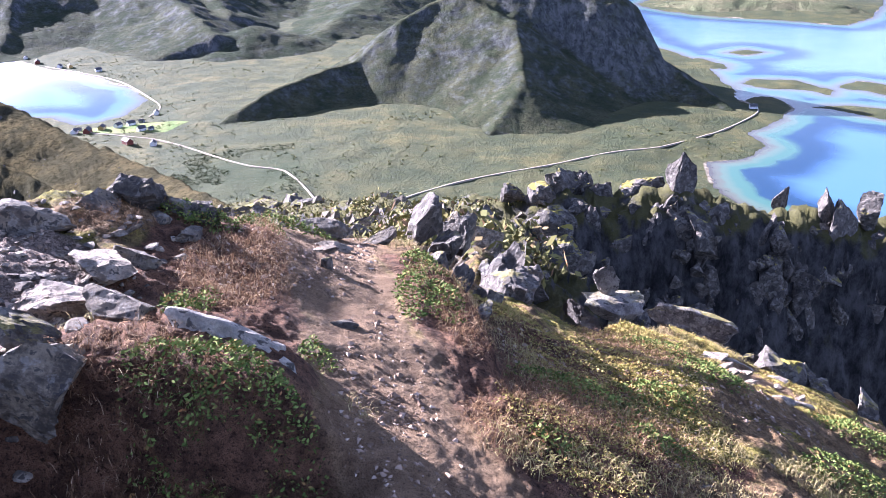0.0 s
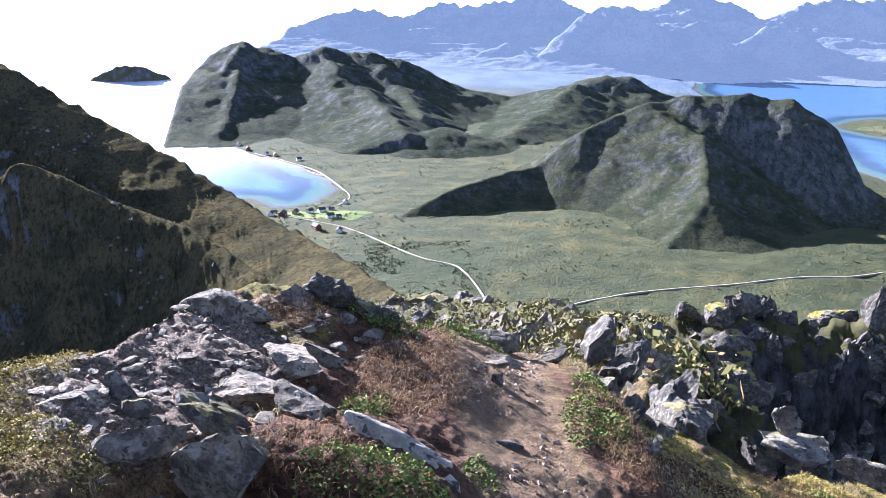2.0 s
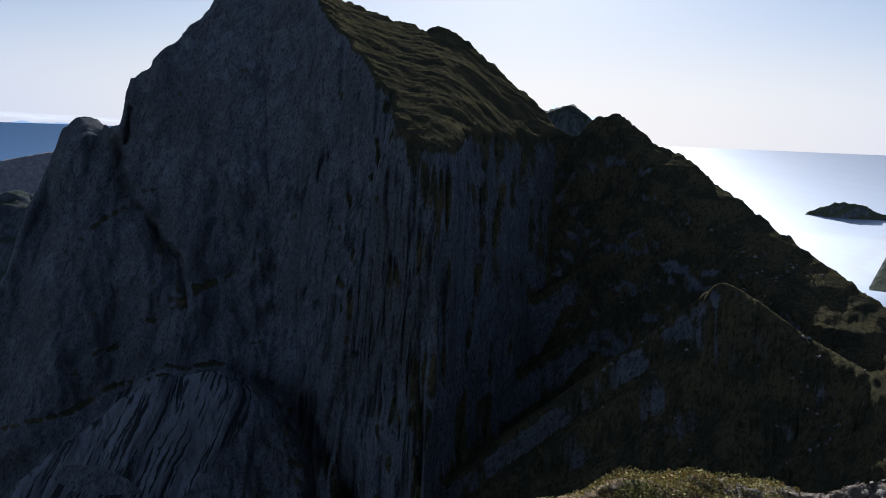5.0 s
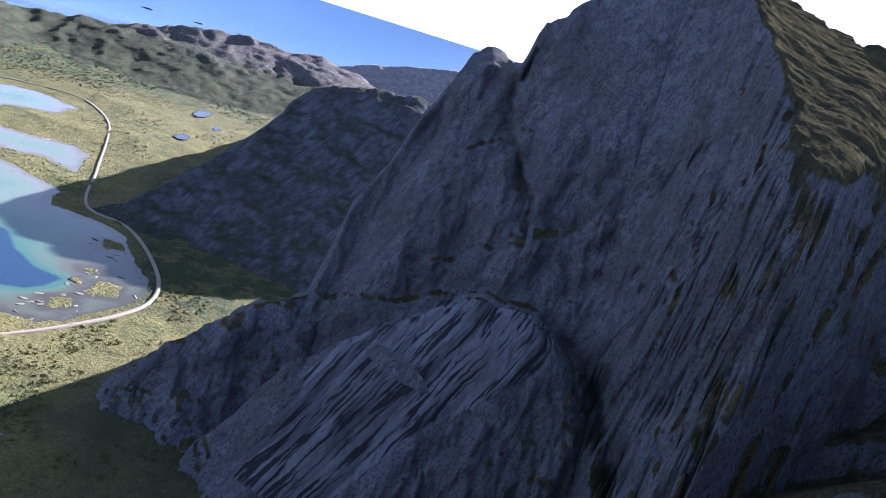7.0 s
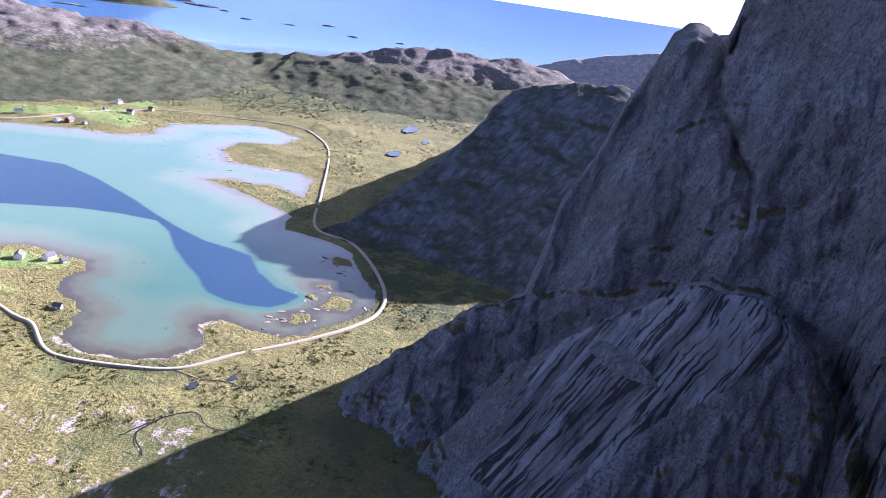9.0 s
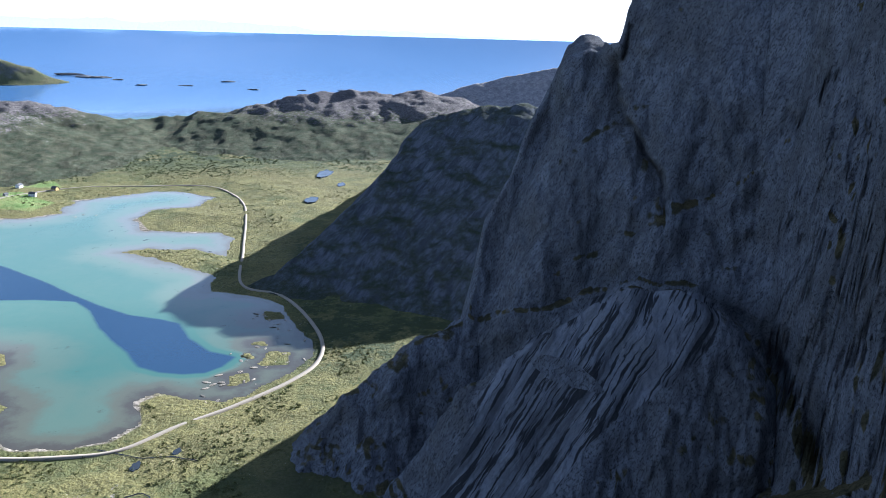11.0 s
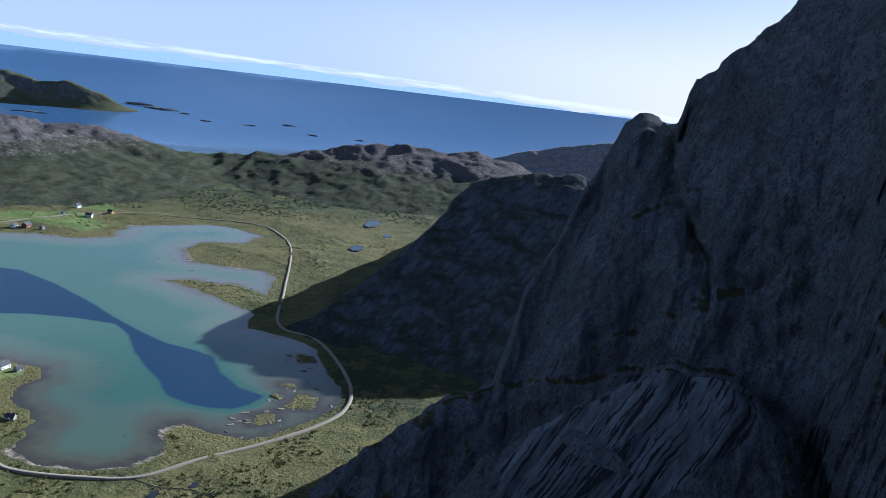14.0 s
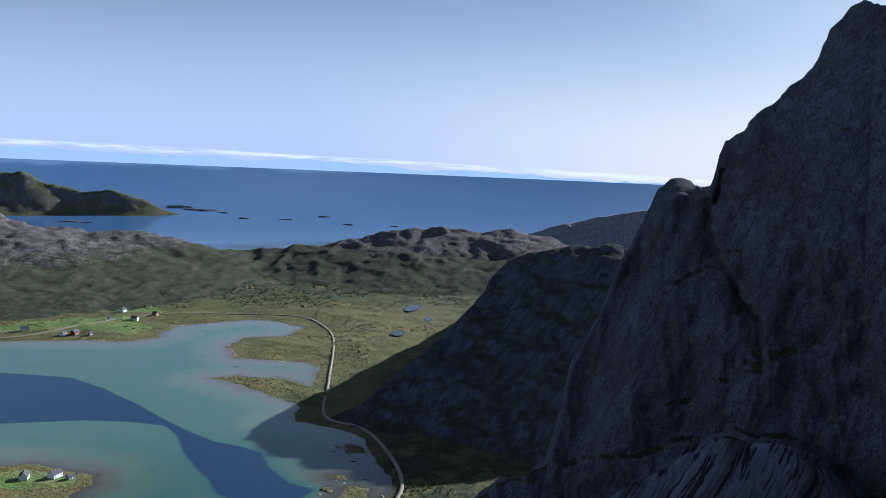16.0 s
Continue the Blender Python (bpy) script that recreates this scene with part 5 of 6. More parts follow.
for k, (at, size, turn) in enumerate([((0.9, 9.6, -4.75), (1.3, 2.6, 1.7), (12, 36, -6)), ((1.1, 12.4, -5.9), (1.8, 3.4, 2.1), (14, 36, -4)), ((1.5, 15.5, -7.3), (2.4, 4.0, 2.4), (14, 34, 6)),
                                      ((0.2, 19, -8.2), (1.6, 2.2, 1.6), (0, 18, 20)), ((1.6, 22, -9.6), (2.6, 3.2, 2.2), (10, 20, -10)), ((0.6, 26.5, -10.9), (2.2, 2.0, 1.5), (0, 10, 30)), ((2.2, 9.9, -5.2), (0.6, 0.9, 0.6), (0, 20, 30))]):
    rock("rib_rock", (at[0], at[1], at[2] - 0.25), tuple(0.72 * v for v in size), 70 + k, BIGROCK, turn, "steep lichened slab of the rib beside the path", "rocks of the rib", cuts=16, rough=0.28, detail=5, keen=0.5)
rock("horn_rock", (3.02, 11.7, -6.15), (1.25, 0.8, 0.75), 91, BIGPALE, (0, 8, 5), "pale splintered rock horn above the gully", cuts=16, rough=0.22, keen=0.5)
rock("horn_rock", (2.88, 11.8, -5.78), (0.42, 0.4, 0.8), 92, BIGPALE, (0, -6, 30), "upright pale rock horn above the gully", cuts=14, rough=0.22, keen=0.5)
rock("ledge_rock", (3.55, 9.3, -5.30), (1.5, 1.0, 0.7), 93, MOSSY, (-6, 10, -14), "flat-topped ledge covered with yellow moss", cuts=14, rough=0.2, keen=0.48)
for k, (x, y, s) in enumerate([(2.70, 5.25, 0.34), (2.98, 5.57, 0.32), (3.05, 6.79, 0.44), (2.75, 6.85, 0.5), (3.35, 6.7, 0.4), (2.55, 6.5, 0.26), (2.85, 6.3, 0.26), (3.1, 6.2, 0.2), (2.5, 5.8, 0.2), (2.75, 5.9, 0.15), (3.2, 5.9, 0.14), (2.6, 6.15, 0.18)]):
    z = float(near_height(np.array([x]), np.array([y]))[0]) - EYE
    rock("flat_stone", (x, y, z + 0.02), (s, s * 0.66, s * 0.24), 110 + k, PALE, (-6, 22, 0 if k < 3 else 20 * k), "flat pale stone trodden into the side path", "flat stones of the side path", cuts=8, detail=3)


def sight(az, el, r):
    """The place at a distance r on the ground plan, seen at an elevation."""
    return (*xy(az, r), r * math.tan(radians(el)))


# the crag across the gully: stacked blocks, the pinnacle, the teeth
for k, (az, el, r, size, turn) in enumerate([
        (-6.6, -19.6, 47.2, (2.4, 2.0, 2.0), (0, 5, 10)), (-8.6, -19.5, 45.8, (2.2, 2.0, 1.9), (0, -8, 30)), (-10.0, -18.8, 46.4, (2.2, 2.0, 2.3), (0, 15, 0)), (-11.4, -19.0, 47.4, (1.5, 1.3, 2.2), (0, 5, 50)),
        (-9.6, -21.8, 43.8, (4.2, 3.0, 3.0), (0, 12, -8)), (-12.6, -20.3, 47.4, (2.6, 2.2, 4.4), (0, -14, 12)), (-12.9, -22.6, 45.7, (2.0, 2.0, 5.2), (0, -8, 8)), (-11.0, -20.6, 45.3, (2.4, 2.2, 2.4), (0, 20, 4)),
        (-9.8, -24.0, 42.0, (3.0, 2.4, 3.0), (0, 20, 30)), (-12.0, -24.2, 43.3, (3.2, 2.2, 3.4), (0, -10, 18)), (-16.2, -18.6, 48.2, (2.4, 2.0, 1.7), (0, 10, 5)), (-15.0, -19.4, 47.3, (3.0, 2.2, 2.0), (0, 0, 25)),
        (-20.6, -19.7, 49.0, (2.6, 2.2, 2.2), (0, 12, 14)), (-24.8, -18.9, 49.6, (1.1, 0.9, 2.2), (0, 14, 12)), (-25.8, -19.8, 49.6, (2.0, 1.6, 2.2), (0, 0, 40)), (-27.9, -19.2, 48.5, (1.3, 1.1, 3.4), (0, -8, 10)),
        (-28.8, -20.3, 48.4, (2.2, 1.6, 4.0), (0, 6, 20)), (-30.4, -19.0, 49.6, (1.6, 1.3, 2.8), (0, 6, 50)), (-22.6, -20.4, 48.7, (2.6, 2.0, 2.6), (0, 10, 70))]):
    rock("crag_block", sight(az, el, r), size, 130 + k, BIGROCK, turn, "huge lichened block of the crag", "blocks of the crag", cuts=12, rough=0.2, keen=0.56)
rock("pinnacle", sight(-18.45, -17.6, 47), (1.75, 1.5, 2.7), 161, BIGROCK, (0, -5, 12), "pointed rock pinnacle balanced on the crag", cuts=12, rough=0.14, keen=0.5, taper=0.55)
rng = np.random.RandomState(5)
for k in range(150):
    az = -11 - 21 * rng.rand()
    base = np.interp(-az, [11, 18.5, 24, 31], [45.5, 46.5, 47.5, 50])
    d = rng.uniform(1, 9)
    x, y = xy(az, base - d * 0.45)
    z = float(near_height(np.array([x]), np.array([y]))[0]) - EYE
    s = rng.uniform(0.5, 2.2)
    rock("crag_block", (x, y, z - 0.2 * s), (s, s * rng.uniform(0.6, 0.9), s * rng.uniform(0.9, 1.8)), 200 + k, BIGROCK, (rng.uniform(-20, 20), rng.uniform(-20, 20), rng.uniform(0, 360)),
         "broken dark block on the shaded crag wall", "blocks of the crag", cuts=9, rough=0.2, detail=3, keen=0.55)
# broken rock on the slope between the path and the crag
for k in range(46):
    x, y = rng.uniform(1.6, 5.2), rng.uniform(7.5, 15.5)
    s = rng.uniform(0.25, 0.75)
    z = float(near_height(np.array([x]), np.array([y]))[0]) - EYE
    rock("slope_rock", (x, y, z + 0.12 * s), (s, s * rng.uniform(0.6, 0.9), s * rng.uniform(0.5, 1.0)), 600 + k, (BIGROCK, DARKR)[k % 2], (rng.uniform(-25, 25), rng.uniform(-10, 40), rng.uniform(0, 360)),
         "jagged lichened rock on the steep slope", "rocks on the slope", cuts=10, rough=0.24, detail=3, keen=0.5)
# blocks along the spine that runs down ahead
for k, (az, el, r, w, h) in enumerate([(4.4, -20.1, 46, 2.9, 1.3), (1.6, -19.9, 50, 1.6, 0.9), (7.8, -20.0, 58, 2.2, 1.0), (9.6, -19.5, 62, 2.6, 1.3), (11.6, -19.4, 70, 2.8, 1.5), (13.2, -19.9, 66, 2.6, 1.4), (12.6, -20.6, 50, 1.8, 1.0),
                                       (-1.0, -20.0, 52, 1.5, 0.8), (-3.0, -20.0, 54, 1.6, 0.8), (3.4, -22.6, 18, 0.7, 0.35), (5.0, -21.6, 28, 1.2, 0.6), (-1.6, -21.8, 26, 1.1, 0.9), (-2.6, -22.2, 24, 1.2, 0.9),
                                       (10.6, -20.9, 40, 1.4, 0.8), (14.6, -19.7, 70, 2.4, 1.3), (15.8, -20.4, 60, 2.0, 1.2), (-4.6, -21.0, 36, 1.6, 1.0), (-5.2, -23.2, 20, 1.1, 0.9)]):
    rock("spine_block", sight(az, el - 0.4, r), (w, w * 0.8, h * 1.6), 300 + k, BIGROCK, (rng.uniform(-8, 8), rng.uniform(-10, 10), rng.uniform(0, 90)), "weathered block on the ridge below the path", "blocks on the ridge", cuts=10, rough=0.2, keen=0.58)

for k in range(60):
    r = rng.uniform(11, 66)
    az = np.interp(r, [s[2] for s in SPINE], [s[0] for s in SPINE]) + rng.uniform(-5.0, 5.0)
    x, y = xy(az, r)
    z = float(near_height(np.array([x]), np.array([y]))[0]) - EYE
    s = r * rng.uniform(0.018, 0.042)
    rock("spine_block", (x, y, z + 0.1 * s), (s, s * rng.uniform(0.6, 0.9), s * rng.uniform(0.4, 0.8)), 700 + k, BIGROCK, (rng.uniform(-15, 15), rng.uniform(-15, 15), rng.uniform(0, 360)),
         "weathered block on the ridge below the path", "blocks on the ridge", cuts=10, rough=0.22, detail=3, keen=0.52)

# loose stones of the rubble field, built from a few shapes
shapes = [rock_mesh("loose_stone", (1, rng.uniform(0.6, 0.8), rng.uniform(0.2, 0.42)), 400 + k, (PALE, GREY, PALE, GREY)[k % 4], 8, 0.08, 2, 0.6) for k in range(8)]


def surface(x, y):
    """The trodden surface of the look-out."""
    p = np.stack([x, y, near_height(x, y)], -1)
    return p[..., 2] + (0.10 * fbm(p, 0.9, 5) + 0.04 * fbm(p, 0.22, 4, 0.6)) * (np.hypot(x, y) < 9) * (0.4 + 0.6 * soft(gap(x, y, PATH_LINE), 0.25, 0.6))


def on_ground(x, y):
    return float(surface(np.array([x]), np.array([y]))[0])


count = 0
while count < 260:
    x, y = rng.normal(-2.05, 0.42), rng.normal(3.5, 0.7)
    if not (2.4 < y < 5.0 and -2.75 < x < -1.35):
        continue
    s = 0.03 + 0.095 * rng.rand() ** 2.6
    ob = new("loose_stone", shapes[count % 8])
    ob.matrix_world = pose(x, y, on_ground(x, y) + s * 0.05, rng.uniform(-15, 15), rng.uniform(-15, 15), rng.uniform(0, 360)) @ Matrix.Scale(s, 4)
    tagged(ob, "small angular stone of the rubble field", "stone", "stones of the rubble field")
    count += 1


for k in range(70):
    x, y, s = rng.uniform(-2.55, -1.42), rng.uniform(2.45, 4.7), rng.uniform(0.06, 0.13)
    ob = new("loose_stone", shapes[k % 8])
    ob.matrix_world = pose(x, y, on_ground(x, y) + s * 0.04, rng.uniform(-9, 9), rng.uniform(-9, 9), rng.uniform(0, 360)) @ Matrix.Diagonal((s, s, s * 0.8, 1))
    tagged(ob, "flat broken slab of the rubble field", "stone", "stones of the rubble field")


# ---- low plants of the look-out ----
def leaf_mat(name, a, b, c):
    t = Tree(name, 0.85, 0.08)
    k = t.n.new("ShaderNodeNewGeometry").outputs["Random Per Island"]
    col = t.mix(t.step(k, 0.0, 0.7), a, b)
    col = t.mix(t.step(k, 0.8, 1.0), col, c)
    return t.color(col)


BERRY = leaf_mat("berry_leaf", (0.055, 0.085, 0.02), (0.15, 0.19, 0.048), (0.23, 0.115, 0.045))
MOSSLEAF = leaf_mat("moss_tuft", (0.15, 0.13, 0.035), (0.37, 0.31, 0.095), (0.38, 0.21, 0.10))
STRAW = leaf_mat("dry_grass", (0.22, 0.17, 0.075), (0.40, 0.32, 0.15), (0.14, 0.16, 0.04))
TWIG = leaf_mat("dead_heather", (0.10, 0.055, 0.026), (0.23, 0.135, 0.066), (0.50, 0.37, 0.22))


def scatter(patches, per):
    """Random places in elliptic patches of x, y, half widths and height; per: how many a square metre."""
    out = []
    for x, y, rx, ry, h in patches:
        n = int(per * math.pi * rx * ry)
        d, a = np.sqrt(rng.rand(n)) * (0.75 + 0.25 * rng.rand(n)), rng.rand(n) * 2 * math.pi
        px, py = x + rx * d * np.cos(a), y + ry * d * np.sin(a)
        hill = h * (1 - d ** 2) * (0.6 + 0.8 * (fbm(np.stack([px, py, 0 * px], -1), 0.12, 3) + 0.5))
        out.append(np.stack([px, py, surface(px, py) + np.maximum(hill, 0), hill], -1))
    return np.concatenate(out)


def polygons(name, verts, mat, label, category):
    """One mesh of loose four-cornered pieces (n, 4, 3)."""
    n = len(verts)
    me = bpy.data.meshes.new(name)
    me.from_pydata(verts.reshape(-1, 3).tolist(), [], np.arange(n * 4).reshape(n, 4).tolist())
    me.materials.append(mat)
    return tagged(new(name, me), label, category, kind="stuff")


def leaves(name, patches, per, size, mat, label, category="shrub"):
    p = scatter(patches, per)
    n = len(p)
    base = p[:, :3] - np.stack([0 * p[:, 3], 0 * p[:, 3], rng.rand(n) * 0.5 * np.maximum(p[:, 3], 0)], -1)
    u = rng.normal(size=(n, 3))
    u[:, 2] *= 0.6
    u /= np.linalg.norm(u, axis=1)[:, None]
    v = np.cross(u, rng.normal(size=(n, 3)))
    v /= np.linalg.norm(v, axis=1)[:, None]
    s = size * rng.uniform(0.6, 1.4, n)[:, None]
    quad = np.stack([base - u * s, base + v * s * 0.45, base + u * s, base - v * s * 0.45], 1)
    return polygons(name, quad, mat, label, category)


def blades(name, patches, per, length, width, lie, mat, label, category):
    """Thin curved pieces in two joints; lie: how far they bend over, 0 upright to 1 flat."""
    p = scatter(patches, per)
    n = len(p)
    a = rng.rand(n) * 2 * math.pi
    out = np.stack([np.cos(a), np.sin(a), 0 * a], -1)
    side = np.stack([-np.sin(a), np.cos(a), 0 * a], -1)
    l = length * rng.uniform(0.5, 1.3, n)[:, None]
    k = np.clip(lie + rng.normal(0, 0.25, n), 0, 1.1)[:, None]
    up = np.array([0, 0, 1.0])
    b0 = p[:, :3]
    b1 = b0 + l * 0.5 * (out * k * 0.7 + up * np.sqrt(np.maximum(1 - (k * 0.7) ** 2, 0.05)))
    b2 = b1 + l * 0.5 * (out * (0.4 + 0.6 * k) + up * (0.75 - k) + side * rng.normal(0, 0.4, n)[:, None])
    w = side * width * rng.uniform(0.6, 1.3, n)[:, None]
    lower = np.stack([b0 - w, b0 + w, b1 + w * 0.8, b1 - w * 0.8], 1)
    upper = np.stack([b1 - w * 0.8, b1 + w * 0.8, b2 + w * 0.25, b2 - w * 0.25], 1)
    return polygons(name, np.concatenate([lower, upper]), mat, label, category)


leaves("berry_shrub", [(-0.82, 2.72, 0.36, 0.24, 0.13), (-0.62, 2.6, 0.27, 0.24, 0.12), (-0.78, 2.48, 0.4, 0.2, 0.10), (-0.50, 3.42, 0.10, 0.12, 0.12), (-1.05, 3.28, 0.10, 0.16, 0.10), (-1.13, 3.55, 0.10, 0.15, 0.08), (-1.45, 5.0, 0.28, 0.16, 0.12), (-1.1, 5.3, 0.2, 0.12, 0.1)],
       6800, 0.0115, BERRY, "glossy green berry shrub on the peat bank")
leaves("berry_shrub", [(0.95, 4.15, 0.50, 0.24, 0.10), (1.45, 4.45, 0.36, 0.24, 0.10), (1.25, 3.75, 0.30, 0.2, 0.08), (0.62, 3.3, 0.16, 0.14, 0.08), (2.75, 4.15, 0.42, 0.32, 0.08), (0.02, 5.3, 0.20, 0.42, 0.08), (0.14, 4.55, 0.14, 0.42, 0.09), (1.9, 5.9, 0.4, 0.3, 0.08)],
       3600, 0.013, BERRY, "low green and russet shrub on the slope")
leaves("moss_cushion", [(-2.45, 2.35, 0.34, 0.5, 0.06), (-2.55, 3.0, 0.22, 0.35, 0.05), (-2.1, 2.45, 0.34, 0.28, 0.05), (-2.42, 1.75, 0.3, 0.5, 0.05), (-1.95, 5.2, 0.3, 0.16, 0.04), (3.2, 5.6, 0.7, 0.5, 0.05), (2.9, 7.4, 0.7, 0.5, 0.05), (3.5, 6.5, 0.5, 0.5, 0.05), (1.6, 6.3, 0.6, 0.5, 0.04), (0.5, 5.2, 0.2, 0.35, 0.05)],
       9000, 0.0065, MOSSLEAF, "yellow-green moss and heath cushions on the brink", "moss")
blades("dead_heather", [(-1.1, 2.42, 0.5, 0.3, 0.08), (-1.08, 2.68, 0.36, 0.36, 0.05), (-1.05, 4.3, 0.30, 0.62, 0.03), (-0.98, 4.9, 0.12, 0.3, 0.10), (0.25, 4.3, 0.2, 0.5, 0.04), (0.7, 3.7, 0.35, 0.45, 0.04), (0.35, 3.2, 0.2, 0.3, 0.03)],
       3000, 0.075, 0.0011, 0.85, TWIG, "tangle of dead brown heather stalks", "heather")
blades("dry_grass", [(-1.72, 2.35, 0.14, 0.2, 0.02), (-1.42, 3.28, 0.1, 0.1, 0.01), (-1.46, 3.05, 0.12, 0.08, 0.01), (-0.2, 6.1, 0.2, 0.1, 0.02), (-0.12, 5.75, 0.16, 0.1, 0.02), (0.42, 3.05, 0.2, 0.2, 0.02), (0.85, 3.15, 0.25, 0.2, 0.02), (0.3, 5.0, 0.14, 0.3, 0.02), (-0.3, 3.05, 0.1, 0.08, 0.02),
                     (1.7, 3.9, 0.3, 0.2, 0.02), (2.3, 3.9, 0.3, 0.2, 0.02)], 1700, 0.075, 0.0016, 0.55, STRAW, "tufts of dry yellow mountain grass", "grass")

leaves("heath_mat", [(1.25, 4.5, 0.75, 1.2, 0.06), (2.0, 6.3, 0.8, 1.0, 0.06), (0.75, 3.4, 0.45, 0.6, 0.05), (3.6, 6.9, 0.5, 1.0, 0.06), (2.7, 8.0, 0.9, 0.6, 0.07), (0.62, 5.6, 0.3, 0.6, 0.06)], 5200, 0.008, MOSSLEAF, "low ochre and green heath on the slope", "heath")
leaves("berry_shrub", [(-0.95, 5.72, 0.34, 0.16, 0.13), (-1.3, 4.92, 0.2, 0.12, 0.09), (2.1, 5.3, 0.35, 0.5, 0.08), (3.4, 5.2, 0.5, 0.5, 0.09), (-0.05, 4.6, 0.14, 0.5, 0.06), (-1.1, 3.75, 0.08, 0.3, 0.06)], 4200, 0.012, BERRY, "green mound of crowberry and bilberry heath")
leaves("moss_cushion", [(-3.3, 3.3, 0.6, 0.7, 0.07), (-3.9, 4.0, 0.6, 0.5, 0.07), (-2.75, 2.7, 0.3, 0.5, 0.06), (-2.95, 3.75, 0.35, 0.3, 0.07), (3.1, 8.6, 0.5, 0.4, 0.06)], 7000, 0.008, MOSSLEAF, "yellow moss on the shoulder of the ridge", "moss")
blades("dead_heather", [(-1.05, 4.35, 0.36, 0.85, 0.02), (1.05, 4.0, 0.6, 0.8, 0.04), (0.1, 4.9, 0.24, 0.6, 0.03), (1.7, 5.6, 0.6, 0.8, 0.03), (-1.85, 4.6, 0.3, 0.3, 0.02)], 2200, 0.06, 0.0011, 0.8, TWIG, "dead brown heather stalks lying on the peat", "heather")
blades("dry_grass", [(-0.05, 6.2, 0.25, 0.14, 0.03), (-0.55, 6.0, 0.2, 0.1, 0.03), (1.5, 3.3, 0.5, 0.3, 0.02), (0.55, 4.5, 0.25, 0.6, 0.02), (2.4, 7.3, 0.5, 0.4, 0.03), (3.3, 7.6, 0.4, 0.4, 0.03)], 1300, 0.065, 0.0015, 0.6, STRAW, "tufts of pale dry grass", "grass")

# gravel: small chips on the path and in the rubble
chips = scatter([(-2.05, 3.4, 0.68, 1.0, 0), (-0.55, 5.1, 0.28, 0.9, 0), (-0.2, 3.6, 0.28, 1.0, 0), (2.3, 4.8, 0.5, 0.45, 0), (-1.0, 4.4, 0.35, 0.6, 0), (1.2, 4.6, 0.8, 1.2, 0), (-0.1, 2.9, 0.3, 0.5, 0), (-1.0, 4.6, 0.4, 0.7, 0)], 520)[:, :3]
tet = np.array([(1, 0, -0.3), (-0.5, 0.8, -0.3), (-0.5, -0.8, -0.3), (0.1, 0.1, 0.45), (-0.6, 0.2, 0.3)])
faces, verts = [], []
for k, c in enumerate(chips):
    a, s = rng.rand() * 6.3, 0.005 + 0.024 * rng.rand() ** 3
    m = np.array([[math.cos(a), -math.sin(a), 0], [math.sin(a), math.cos(a), 0], [0, 0, 1]])
    verts.append((tet * (1 + 0.3 * rng.normal(size=(5, 3)))) @ m.T * s + c)
    faces += [(k * 5 + i, k * 5 + j, k * 5 + l) for i, j, l in ((0, 1, 3), (1, 2, 4), (2, 0, 3), (1, 4, 3), (2, 3, 4))]
me = bpy.data.meshes.new("gravel")
me.from_pydata(np.concatenate(verts).tolist(), [], faces)
me.materials.append(leaf_mat("stone_chip", (0.13, 0.09, 0.06), (0.29, 0.215, 0.155), (0.46, 0.37, 0.28)))
tagged(new("gravel", me), "grey stone chips strewn over the earth", "gravel", kind="stuff")


# frost-broken stones over the flank of the long ridge
def chunks(name, at, size, mat, label):
    """One mesh of small angular stones."""
    n = len(at)
    a = rng.rand(n) * 6.3
    c, q = np.cos(a), np.sin(a)
    v = tet[None] * (1 + 0.3 * rng.normal(size=(n, 5, 3)))
    v = np.stack([v[..., 0] * c[:, None] - v[..., 1] * q[:, None], v[..., 0] * q[:, None] + v[..., 1] * c[:, None], v[..., 2] * 1.3], -1) * size[:, None, None] + at[:, None]
    f = np.array([(0, 1, 3), (1, 2, 4), (2, 0, 3), (1, 4, 3), (2, 3, 4)])
    m = bpy.data.meshes.new(name)
    m.from_pydata(v.reshape(-1, 3).tolist(), [], (f[None] + 5 * np.arange(n)[:, None, None]).reshape(-1, 3).tolist())
    m.materials.append(mat)
    return tagged(new(name, m), label, "stones", kind="stuff")


ca, cr = rng.uniform(9, 46, 6000), np.sqrt(rng.uniform(110 ** 2, 460 ** 2, 6000))
cx, cy = xy(ca, cr)
crest_rows = sorted((c[0], c[1]) for c in PEAK_CREST)
cz = np.maximum(ridge(cx, cy, PEAK_CREST, 0.75), ridge(cx, cy, SPUR, 0.9, 3.5)) - 0.5
shown = np.degrees(np.arctan2(cz - EYE, cr)) < np.interp(ca, *zip(*crest_rows)) - 0.5
cx, cy, cz = cx[shown], cy[shown], cz[shown]
chunks("ridge_stones", np.stack([cx, cy, cz], -1), rng.uniform(0.4, 1.0, len(cx)) ** 3 * 1.3, leaf_mat("ridge_stone", (0.05, 0.048, 0.042), (0.12, 0.112, 0.10), (0.22, 0.20, 0.17)), "frost-broken stones on the grassy ridge")


# ---- things in the valley ----
def plain_mat(name, a, b, scale=3.0, rough=0.8):
    t = Tree(name, rough, 0.2)
    return t.color(t.mix(t.noise(scale, 5, 0.65), a, b))


